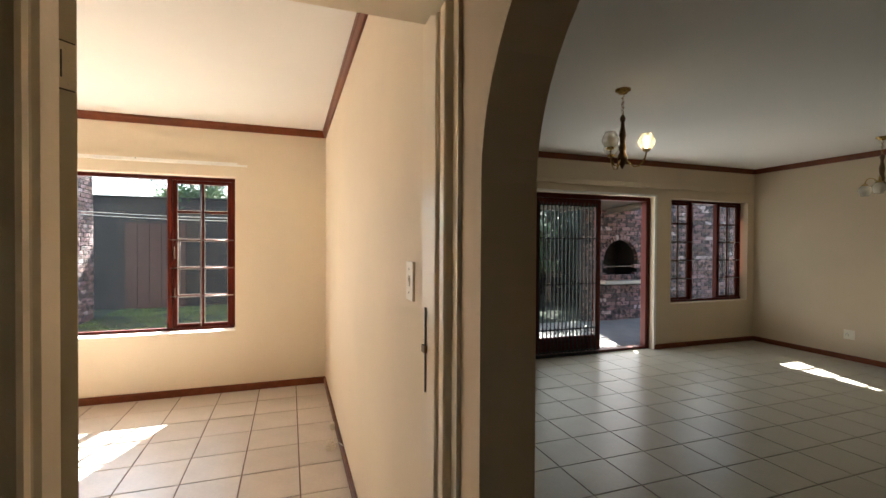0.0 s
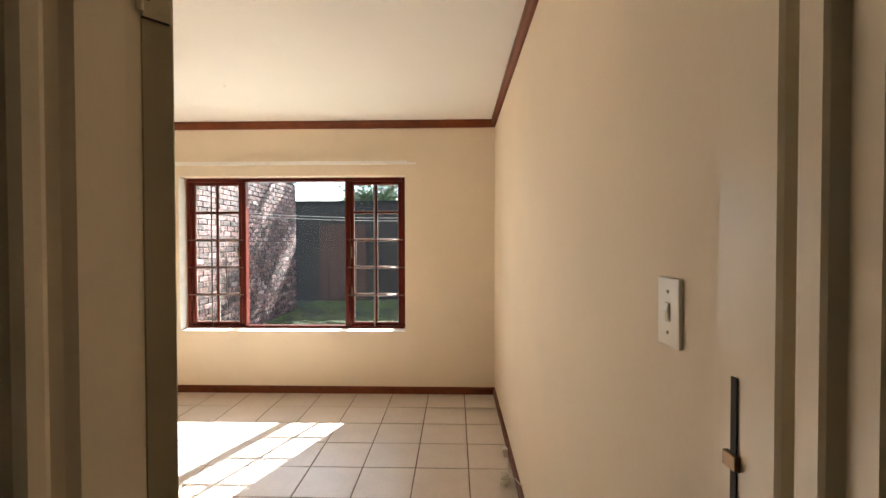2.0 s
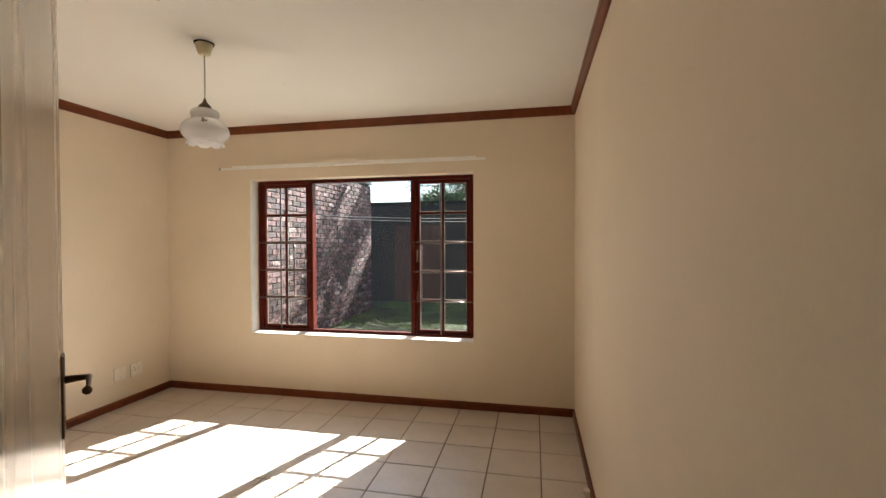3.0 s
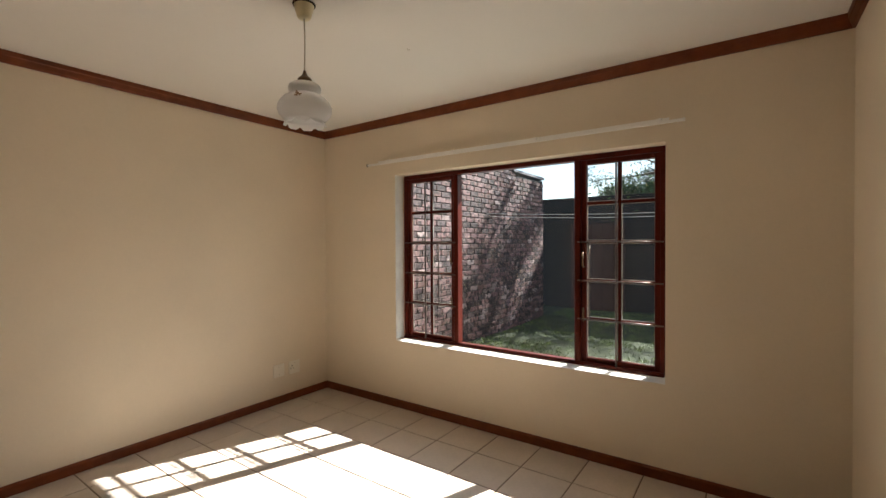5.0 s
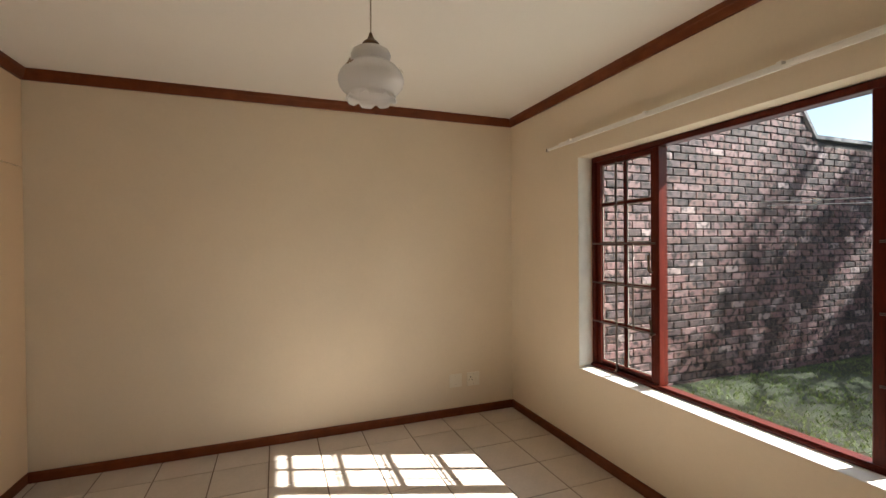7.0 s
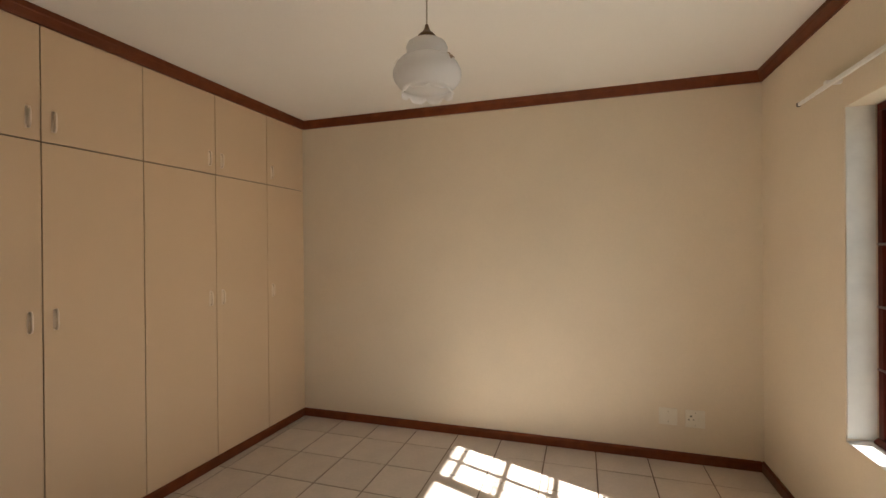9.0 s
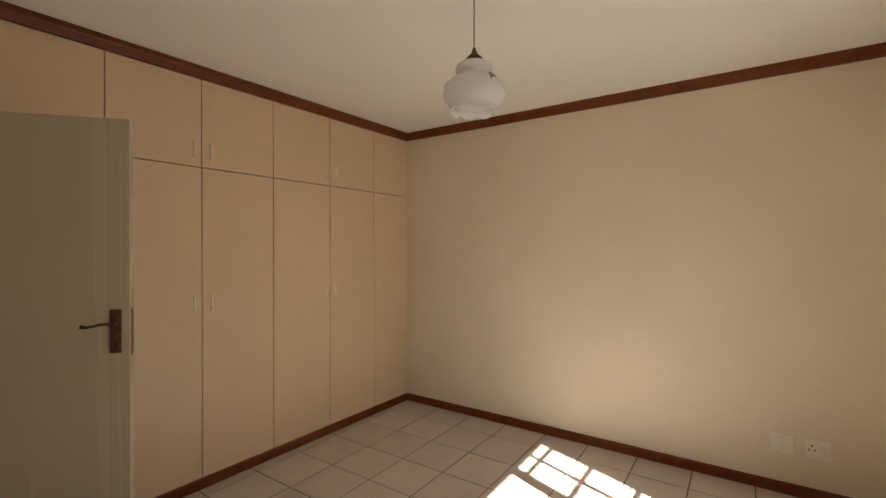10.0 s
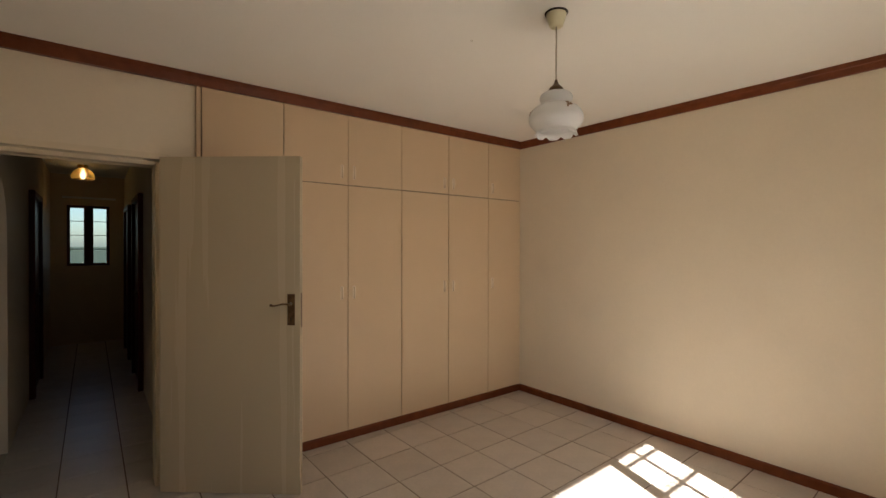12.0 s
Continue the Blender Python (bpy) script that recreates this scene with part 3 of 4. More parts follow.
# ---- pendant lamp ----
lamp = thing("pendant_lamp", -1.503, 3.045, 2.04, "frosted white glass pendant lamp with frilled rim", "pendant lamp")
hang = H - 2.04
part("ceiling_rose", lathe([(0.0, hang), (0.047, hang), (0.047, hang - 0.012), (0.041, hang - 0.03), (0.032, hang - 0.062), (0.027, hang - 0.068), (0.0, hang - 0.068)], 28), ROSE, lamp, "yellowed plastic ceiling rose", smooth=True)
part("base_ring", lathe([(0.0, hang - 0.001), (0.054, hang - 0.001), (0.052, hang - 0.007), (0.0, hang - 0.006)], 28), GAP, lamp)
part("cord", tube([(0, 0, hang - 0.066), (0.0015, 0.001, 0.42), (0, 0, 0.28)], 0.0032, 8), CORD, lamp, "thin twisted flex", smooth=True)
part("cap", lathe([(0.0, 0.284), (0.006, 0.282), (0.009, 0.270), (0.014, 0.258), (0.026, 0.248), (0.033, 0.240), (0.034, 0.231), (0.029, 0.228), (0.032, 0.223), (0.032, 0.216), (0.0, 0.216)], 28), BRONZE, lamp, "aged brass gallery", smooth=True)
PROFILE = [(0.030, 0.219), (0.056, 0.216), (0.068, 0.208), (0.0735, 0.196), (0.072, 0.184), (0.065, 0.173), (0.058, 0.167), (0.060, 0.163), (0.077, 0.157), (0.097, 0.145), (0.113, 0.127), (0.122, 0.108), (0.124, 0.093), (0.119, 0.075), (0.107, 0.059), (0.095, 0.049), (0.089, 0.043), (0.088, 0.036), (0.091, 0.027), (0.096, 0.018)]


def frill(i, a):
    """Eight flat scallops, parted by rounded notches, along the rim."""
    k = max(0, i - 16) / 3.0
    notch = max(0.0, 1 - abs(((a * 8 / (2 * math.pi)) % 1.0) - 0.5) / 0.2)
    return 0.003 * k * math.cos(8 * a), 0.013 * k * notch ** 0.7


shade = part("shade", lathe(PROFILE, 96, frill), [SHADE_IN, SHADE], lamp, "frosted white glass shade", smooth=True)
lining = shade.modifiers.new("thickness", "SOLIDIFY")
lining.thickness, lining.material_offset = 0.003, 1
for az in (-0.93, 1.14, 3.23):
    bm = bmesh.new()
    n2 = Vector((math.cos(az), math.sin(az), 0.65)).normalized()
    u2 = n2.orthogonal().normalized()
    w2 = n2.cross(u2)
    c = Vector((0.1125 * math.cos(az), 0.1125 * math.sin(az), 0.131)) + n2 * 0.0055
    ring = []
    for j in range(40):
        q = 2 * math.pi * j / 40
        rr = 0.012 + 0.005 * math.cos(3 * q + az) + 0.004 * math.cos(7 * q)
        ring.append(bm.verts.new(c + (u2 * math.cos(q) + w2 * math.sin(q) * 1.3) * rr))
    bm.faces.new(ring)
    part("flower_print", bm, PETAL, lamp, "faded brown flower motif")
part("bulb", lathe([(0.0, 0.085), (0.018, 0.09), (0.028, 0.11), (0.026, 0.135), (0.014, 0.165), (0.013, 0.225)], 20), PLATE, lamp, smooth=True)

for hx, hy in ((-1.405, 3.70), (-1.378, 2.595)):
    hk = thing("ceiling_hook", hx, hy, H, "tiny bent wire hook in the ceiling", "hook")
    part("hook", tube([(0, 0, 0.004), (0, 0, -0.008), (0.008, 0.003, -0.012), (0.014, 0.004, -0.008)], 0.0014, 6), CORD, hk)

# ---- corridor ----
CX0, CX1, CY = -0.215, 0.70, -4.6
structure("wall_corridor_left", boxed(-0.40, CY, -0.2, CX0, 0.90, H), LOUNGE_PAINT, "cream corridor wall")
bm = bmesh.new()
A0, A1, SPRING = -0.20, 0.787, 1.60
wall_boxes(bm, "y", CY, A0, CX1, 0.832, -0.2, H)
wall_boxes(bm, "y", A1, 0.90, CX1, 0.832, -0.2, H)
N, R = 28, (A1 - A0) / 2
YC = (A0 + A1) / 2
for k in range(N):
    t0, t1 = math.pi * k / N, math.pi * (k + 1) / N
    p0 = (YC - R * math.cos(t0), SPRING + R * 0.92 * math.sin(t0))
    p1 = (YC - R * math.cos(t1), SPRING + R * 0.92 * math.sin(t1))
    prism(bm, [p0, p1, (p1[0], H), (p0[0], H)], CX1, 0.832, "x")
bmesh.ops.remove_doubles(bm, verts=bm.verts, dist=1e-5)
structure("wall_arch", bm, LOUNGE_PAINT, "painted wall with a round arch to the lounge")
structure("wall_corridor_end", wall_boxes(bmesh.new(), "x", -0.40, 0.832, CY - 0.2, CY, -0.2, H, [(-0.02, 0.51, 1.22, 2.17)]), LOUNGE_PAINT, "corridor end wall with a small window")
structure("ceiling_corridor", boxed(-0.40, CY - 0.2, H, 0.832, 0.90, H + 0.1), CEILING, "corridor ceiling")
w2 = thing("window_2", 0, 0, 0, "dark framed narrow two-light obscured window", "window", kind="structure")
for x0, x1, z0, z1 in ((-0.02, 0.51, 2.13, 2.17), (-0.02, 0.51, 1.22, 1.26), (-0.02, 0.02, 1.26, 2.13), (0.47, 0.51, 1.26, 2.13), (0.185, 0.305, 1.26, 2.13)):
    part("window_frame", boxed(x0, CY - 0.11, z0, x1, CY - 0.04, z1, bev=0.004), WOOD, w2)
for x0, x1 in ((0.02, 0.185), (0.305, 0.47)):
    p = part("pane", boxed(x0, CY - 0.08, 1.26, x1, CY - 0.076, 2.13), FROST, w2)
    p.visible_shadow = False
    for z in (1.48, 1.70, 1.92):
        part("burglar_bar", tube([(x0, CY - 0.05, z), (x1, CY - 0.05, z)], 0.005), STEEL, w2)
part("pelmet", boxed(-0.10, CY + 0.002, 2.27, 0.56, CY + 0.05, 2.30, bev=0.004), RAIL, w2)
for nm, x, y in (("door_2", CX0, -1.25), ("door_3", CX1, -1.62), ("door_4", CX0, -2.9)):
    s = 1 if x < 0 else -1
    d = thing(nm, x, y, 0, "closed dark varnished wood door off the corridor", "door", kind="structure")
    part("leaf", boxed(min(0.002 * s, 0.02 * s), -0.86, 0.004, max(0.002 * s, 0.02 * s), -0.06, 2.03, bev=0.002), WOOD, d)
    for y0, y1, z0, z1 in ((-0.06, 0.0, 0.0, 2.09), (-0.92, -0.86, 0.0, 2.09), (-0.86, -0.06, 2.032, 2.09)):
        part("frame", boxed(min(0.002 * s, 0.05 * s), y0, z0, max(0.002 * s, 0.05 * s), y1, z1, bev=0.006), WOOD, d)
    part("lever", tube([(0.02 * s, -0.12, 1.03), (0.06 * s, -0.12, 1.03), (0.062 * s, -0.22, 1.03)], 0.008), BRONZE, d, smooth=True)
cl = thing("ceiling_lamp", 0.30, -3.45, H, "amber glass ceiling lamp with a lit bulb", "ceiling lamp")
part("base", lathe([(0.0, 0.0), (0.06, 0.0), (0.058, -0.03), (0.045, -0.05), (0.0, -0.05)], 24), BRASS, cl, smooth=True)
part("shade", lathe([(0.05, -0.045), (0.085, -0.07), (0.115, -0.11), (0.125, -0.16), (0.120, -0.19)], 28, lambda i, a: (0.003 * math.cos(14 * a), 0)), AMBER, cl, "ribbed amber glass shade", smooth=True)
part("bulb", lathe([(0.0, -0.185), (0.022, -0.175), (0.032, -0.15), (0.028, -0.12), (0.012, -0.08), (0.012, -0.05)], 18), BULB, cl, "glowing bulb", smooth=True)

# ---- lounge shell ----
LX1, LYW, LY0 = 7.12, 4.80, -3.2
PD0, PD1, PZ = 3.22, 5.15, 2.14
LW0, LW1, LZ0, LZ1 = 5.46, 6.985, 0.635, 2.13
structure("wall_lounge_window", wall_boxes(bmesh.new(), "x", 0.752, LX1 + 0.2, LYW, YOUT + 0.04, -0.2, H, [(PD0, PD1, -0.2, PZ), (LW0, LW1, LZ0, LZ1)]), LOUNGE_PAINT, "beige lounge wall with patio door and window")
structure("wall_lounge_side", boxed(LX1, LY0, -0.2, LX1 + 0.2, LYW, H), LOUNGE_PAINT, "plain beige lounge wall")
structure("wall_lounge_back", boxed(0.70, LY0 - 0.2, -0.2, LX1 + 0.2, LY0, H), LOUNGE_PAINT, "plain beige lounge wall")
structure("wall_lounge_inner", boxed(0.833, 0.905, -0.2, 0.838, LYW, H), LOUNGE_PAINT, "plain beige lounge wall behind the bedroom")
structure("ceiling_lounge", boxed(0.833, LY0 - 0.2, H, LX1 + 0.2, YOUT + 0.04, H + 0.1), CEILING, "smooth off-white lounge ceiling")
structure("cornice_lounge_window", prism(bmesh.new(), [(LYW - u, ZC + v) for u, v in CORNICE], 0.84, LX1, "x"), TRIM, "varnished wood cornice moulding")
structure("cornice_lounge_side", prism(bmesh.new(), [(LX1 - u, ZC + v) for u, v in CORNICE], LY0, LYW - 0.002, "y"), TRIM, "varnished wood cornice moulding")
structure("baseboard_lounge_window", prism(bmesh.new(), [(LYW - u, v) for u, v in SKIRT], PD1 + 0.02, LX1, "x"), TRIM, "varnished wood skirting")
structure("baseboard_lounge_side", prism(bmesh.new(), [(LX1 - u, v) for u, v in SKIRT], LY0, LYW - 0.018, "y"), TRIM, "varnished wood skirting")
structure("trim_lounge_pelmet", boxed(2.6, LYW - 0.05, 2.26, 7.0, LYW - 0.002, 2.32, bev=0.004), LOUNGE_PAINT, "painted pelmet board above the patio door")
bm = bmesh.new()
box(bm, PD1 + 0.002, LYW - 0.012, 0.0, PD1 + 0.04, LYW - 0.002, PZ + 0.035)
box(bm, PD0 - 0.04, LYW - 0.012, PZ + 0.002, PD1 + 0.002, LYW - 0.002, PZ + 0.035)
structure("trim_patio_door", bm, REVEAL, "pale painted edge round the patio door")
cottage_window("window_3", LW0 + 0.01, LW1 - 0.035, LZ0 + 0.005, LZ1 - 0.005, 4.89, "reddish wooden lounge window with burglar bars", side=0.44, stay=False)

# ---- patio sliding door and security gate ----
pd = thing("door_patio", 0, 0, 0, "dark wooden glazed sliding patio door, one leaf open", "patio door", kind="structure")
for x0, y0, z0, x1, y1, z1 in ((PD0, 4.87, PZ - 0.06, PD1, 4.97, PZ), (PD0, 4.87, 0.0, PD1, 4.97, 0.035), (PD0, 4.87, 0.035, PD0 + 0.06, 4.97, PZ - 0.06), (PD1 - 0.07, 4.87, 0.035, PD1, 4.97, PZ - 0.06)):
    part("door_frame", boxed(x0, y0, z0, x1, y1, z1, bev=0.004), WOOD, pd)
for a, b, y in ((PD0 + 0.06, 4.33, 4.90),):
    lf = part("leaf", boxed(a, y, 0.04, a + 0.085, y + 0.04, PZ - 0.062, bev=0.004), WOOD, pd)
    part("stile", boxed(b - 0.085, y, 0.04, b, y + 0.04, PZ - 0.062, bev=0.004), WOOD, lf)
    part("rail", boxed(a + 0.085, y, PZ - 0.15, b - 0.085, y + 0.04, PZ - 0.062, bev=0.004), WOOD, lf)
    part("rail", boxed(a + 0.085, y, 0.04, b - 0.085, y + 0.04, 0.25, bev=0.004), WOOD, lf)
    p = part("pane", boxed(a + 0.085, y + 0.018, 0.25, b - 0.085, y + 0.022, PZ - 0.15), GLASS, lf)
    p.visible_shadow = False
gate = thing("security_gate", 0, 0, 0, "black folded trellis security gate behind the patio door", "security gate")
for k in range(16):
    x = 3.34 + k * 0.058
    part("picket", boxed(x - 0.007, 4.845, 0.05, x + 0.007, 4.862, 2.02, bev=0.001), GATE_STEEL, gate)
for z in (0.07, 0.36, 0.95, 1.55, 1.98):
    part("crossbar", boxed(3.33, 4.836, z - 0.009, 4.225, 4.844, z + 0.009, bev=0.001), GATE_STEEL, gate)
for z in (0.36, 1.65):
    for k in range(15):
        x = 3.34 + k * 0.058
        part("lattice", tube([(x, 4.834, z - 0.06), (x + 0.058, 4.834, z + 0.06)], 0.004, 4), GATE_STEEL, gate)
part("bottom_track", boxed(3.30, 4.835, 0.002, 4.26, 4.868, 0.04, bev=0.002), GATE_STEEL, gate)


# ---- lounge chandeliers ----
def chandelier(x, y, label, lit, down=False):
    c = thing("chandelier", x, y, H, label, "chandelier", "lounge chandeliers")
    part("ceiling_cup", lathe([(0.0, 0.0), (0.055, 0.0), (0.056, -0.012), (0.034, -0.022), (0.030, -0.034), (0.0, -0.04)], 24), BRASS, c, smooth=True)
    for k in range(7):
        part("chain_link", tube([(0.009 * math.cos(a), 0.0 if k % 2 else 0.009 * math.sin(a), -0.06 - k * 0.022 + 0.013 * math.sin(a) * (1 if k % 2 else 0) + (0.013 * math.cos(a) if k % 2 == 0 else 0)) for a in [2 * math.pi * j / 8 for j in range(9)]], 0.0025, 5), BRASS, c)
    part("stem", lathe([(0.0, -0.19), (0.012, -0.195), (0.022, -0.22), (0.012, -0.25), (0.016, -0.29), (0.026, -0.34), (0.018, -0.40), (0.028, -0.44), (0.020, -0.47), (0.034, -0.50), (0.036, -0.53), (0.022, -0.56), (0.010, -0.585), (0.0, -0.60)], 24), BRONZE, c, "turned dark brass stem", smooth=True)
    for k in range(3):
        a = -0.72 + k * 2 * math.pi / 3
        ca, sa = math.cos(a), math.sin(a)
        pts = [(r * ca, r * sa, z) for r, z in ((0.02, -0.51), (0.045, -0.555), (0.08, -0.585), (0.115, -0.58), (0.145, -0.55), (0.16, -0.51), (0.165, -0.475))]
        if down:
            pts = [(r * ca, r * sa, z) for r, z in ((0.02, -0.50), (0.045, -0.47), (0.08, -0.435), (0.12, -0.425), (0.15, -0.44), (0.163, -0.465), (0.165, -0.49))]
        arm = part("arm", tube(pts, 0.006, 8), BRASS, c, "curved brass arm", smooth=True)
        g = part("globe", lathe([(0.025, 0.0), (0.05, 0.016), (0.068, 0.045), (0.070, 0.075), (0.058, 0.108), (0.042, 0.128), (0.046, 0.138)], 26, lambda i, b: (0.0025 * math.cos(16 * b), 0)), GLOBE, c, "ribbed glass globe", smooth=True)
        g.location = (0.165 * ca, 0.165 * sa, -0.462)
        g.scale = (0.84, 0.84, 0.84)
        if down:
            g.matrix_basis = pose(0.165 * ca, 0.165 * sa, -0.50, 180) @ Matrix.Scale(0.84, 4)
        cup = part("cup", lathe([(0.0, -0.018), (0.02, -0.014), (0.034, 0.0), (0.030, 0.006), (0.0, 0.006)], 20), BRASS, arm, smooth=True)
        cup.matrix_basis = pose(0.165 * ca, 0.165 * sa, -0.498, 180) if down else pose(0.165 * ca, 0.165 * sa, -0.464)
        bl = part("bulb", lathe([(0.0, 0.11), (0.016, 0.105), (0.026, 0.085), (0.022, 0.06), (0.011, 0.03), (0.011, 0.0)], 16), BULB if (lit and k == 0) else PLATE, g, "lit bulb" if (lit and k == 0) else "", smooth=True)
    return c


chandelier(2.69, 2.64, "brass three-arm chandelier with a lit globe", True)
chandelier(6.30, 2.85, "brass three-arm chandelier with unlit hanging globes", False, True)
sk2 = thing("power_socket", LX1 - 0.001, 3.55, 0.33, "ivory plastic wall socket in the lounge", "socket")
part("plate", boxed(-0.009, -0.06, -0.06, 0.0, 0.06, 0.06, bev=0.003), PLATE, sk2)
for y, z in ((0.02, 0.018), (0.034, -0.006), (0.006, -0.006)):
    part("pin_hole", tube([(-0.0085, y, z), (-0.0098, y, z)], 0.005), DARKHOLE, sk2)


# ---- garden ----
G = -0.12
bm = bmesh.new()
bmesh.ops.create_grid(bm, x_segments=2, y_segments=2, size=900)
for v in bm.verts:
    v.co.z = G - 0.02
structure("ground", bm, GRASS, "grassy ground reaching to the horizon")
bm = bmesh.new()
bmesh.ops.create_grid(bm, x_segments=90, y_segments=90, size=0.5)
for v in bm.verts:
    x, y = -4.2 + (v.co.x + 0.5) * 7.2, 4.9 + (v.co.y + 0.5) * 7.6
    v.co = Vector((x, y, G + 0.02 + 0.05 * noise.noise((x * 0.6, y * 0.6, 0)) + 0.02 * noise.noise((x * 3, y * 3, 4))))
lawn = tagged(part("lawn", bm, GRASS, smooth=True), "patchy sunlit lawn between house and boundary wall", "lawn", kind="structure")
rng = random.Random(7)
verts, faces = [], []
for k in range(34000):
    x, y = rng.uniform(-3.4, 1.6), rng.uniform(5.7, 12.2)
    if noise.noise((x * 0.9, y * 0.9, 2.0)) < -0.25 and rng.random() < 0.75:
        continue
    z = G + 0.015 + 0.05 * noise.noise((x * 0.6, y * 0.6, 0))
    h, a, w = rng.uniform(0.015, 0.045), rng.uniform(0, 6.28), rng.uniform(0.004, 0.009)
    lx, ly = rng.uniform(-0.04, 0.04), rng.uniform(-0.04, 0.04)
    n = len(verts)
    verts += [(x - w * math.cos(a), y - w * math.sin(a), z), (x + w * math.cos(a), y + w * math.sin(a), z), (x + lx, y + ly, z + h)]
    faces.append((n, n + 1, n + 2))
me = bpy.data.meshes.new("grass")
me.from_pydata(verts, [], faces)
me.materials.append(BLADE)
tagged(new("grass", me), "short uneven green grass on the lawn", "grass", kind="stuff")
structure("pavement", boxed(-3.4, 4.95, -0.2, 0.9, 5.75, G + 0.035, bev=0.01), CONCRETE, "concrete apron along the house wall")

# roof eave of the house
bm = bmesh.new()
prism(bm, [(4.951, 2.42), (5.475, 2.345), (5.475, 2.50), (4.951, 2.60)], -4.0, 7.6, "x")
structure("roof_eave", bm, ROOF, "dark boarded eave above the windows")
bm = bmesh.new()
box(bm, -4.0, -5.0, H + 0.13, 7.6, 5.2, H + 0.22)
structure("roof", bm, ROOF, "dark flat roof over the house")

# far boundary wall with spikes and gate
fence = thing("boundary_wall", -0.5, 12.35, G, "boundary wall coloured near-black for its shaded side, spikes along its top", "wall")
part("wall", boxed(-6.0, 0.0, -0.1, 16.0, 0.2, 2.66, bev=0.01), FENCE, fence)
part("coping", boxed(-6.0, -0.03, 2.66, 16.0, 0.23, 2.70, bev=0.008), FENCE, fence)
for k in range(60):
    part("spike", tube([(-4.2 + k * 0.12, 0.1, 2.70), (-4.2 + k * 0.12, 0.1, 2.84)], 0.006, 5, taper=[1, 0.2]), STEEL, fence)
gt = thing("garden_gate", -2.75, 12.30, G, "dark red wooden panel standing against the boundary wall", "gate")
for k in range(5):
    part("board", boxed(-0.62 + k * 0.252, -0.03, 0.0, -0.372 + k * 0.252, 0.0, 2.05, bev=0.004), GATE, gt)
part("rail", boxed(-0.62, 0.0, 0.3, 0.64, 0.04, 0.4), GATE, gt)

# washing line
line = thing("washing_line", 0, 8.2, 1.95, "pair of thin pale washing lines across the garden", "washing line")
for dz, dy in ((0.0, 0.0), (-0.045, 0.12)):
    pts = [(-3.42 + 5.6 * k / 12, dy, dz - 0.10 * (1 - ((k - 6) / 6) ** 2) + 0.04) for k in range(13)]
    part("wire", tube(pts, 0.004, 5), WIRE, line)


# ---- trees ----
def tree(x, y, height, spread, label, seed, leaf, n_clumps, low, trunk_r=0.14, limbs=34, tuft=0.16, leaf_size=0.06):
    rng = random.Random(seed)
    t = thing("tree", x, y, G, label, "tree", "garden trees")
    bm = bmesh.new()
    pts = [(0, 0, -0.1)]
    for k in range(1, 8):
        pts.append((rng.uniform(-0.12, 0.12) * k * 0.4, rng.uniform(-0.12, 0.12) * k * 0.4, height * 0.8 * k / 7))
    tube(pts, trunk_r, 10, bm, taper=[1.2 - 0.14 * k for k in range(8)])
    tips = []
    for k in range(limbs):
        z0 = rng.uniform(low, height * 0.8)
        i = min(6, int(z0 / (height * 0.8) * 7))
        p0 = Vector(pts[i]).lerp(Vector(pts[i + 1]), 0.5)
        a, ln = rng.uniform(0, 6.28), spread * rng.uniform(0.5, 1.0) * (1 - 0.35 * z0 / height)
        d = Vector((math.cos(a), math.sin(a), rng.uniform(-0.15, 0.5)))
        q = [p0 + d * ln * s + Vector((rng.uniform(-1, 1), rng.uniform(-1, 1), rng.uniform(-1, 1))) * 0.1 * s for s in (0, 0.3, 0.6, 0.85, 1.0)]
        tube(q, 0.035, 5, bm, taper=[1.2, 0.9, 0.6, 0.4, 0.2])
        for s in range(3, 5):
            tips.append(q[s])
        for _ in range(3):
            e = q[rng.randint(2, 4)] + Vector((rng.uniform(-1, 1), rng.uniform(-1, 1), rng.uniform(-0.5, 0.8))) * spread * 0.22
            tube([q[2], q[2].lerp(e, 0.6), e], 0.012, 4, bm, taper=[1, 0.7, 0.3])
            tips.append(e)
    part("trunk", bm, BARK, t, smooth=True)
    verts, faces = [], []
    for c in tips:
        for _ in range(n_clumps):
            r = spread * tuft
            o = Vector(c) + Vector((rng.gauss(0, r), rng.gauss(0, r), rng.gauss(0, r * 0.7)))
            s = leaf_size * rng.uniform(0.6, 1.4)
            u = Vector((rng.gauss(0, 1), rng.gauss(0, 1), rng.gauss(0, 0.6))).normalized()
            w = u.orthogonal().normalized() * s * 0.45
            n = len(verts)
            verts += [tuple(o - u * s * 0.6), tuple(o + w), tuple(o + u * s), tuple(o - w)]
            faces.append((n, n + 1, n + 2, n + 3))
    me = bpy.data.meshes.new("crown")
    me.from_pydata(verts, [], faces)
    me.materials.append(leaf)
    cr = new("crown", me)
    cr.parent = t
    return t


tree(-1.0, 14.7, 8.8, 3.0, "tall tree with dark feathery foliage behind the boundary wall", 3, LEAF_DARK, 150, 3.4, limbs=78, tuft=0.055, leaf_size=0.034)
tree(-2.1, 13.5, 3.5, 1.1, "bright green bushy tree behind the boundary wall", 5, LEAF, 60, 2.0, 0.07, limbs=40)
tree(3.6, 14.5, 5.2, 2.4, "leafy green garden tree behind the boundary wall", 9, LEAF, 100, 1.8)
tree(7.2, 10.6, 4.2, 1.9, "dense dark leafy tree beyond the patio", 11, LEAF_DARK, 170, 0.6, 0.1)
tree(9.2, 11.2, 4.6, 2.0, "dense dark leafy tree beyond the patio", 13, LEAF_DARK, 170, 0.6, 0.1)
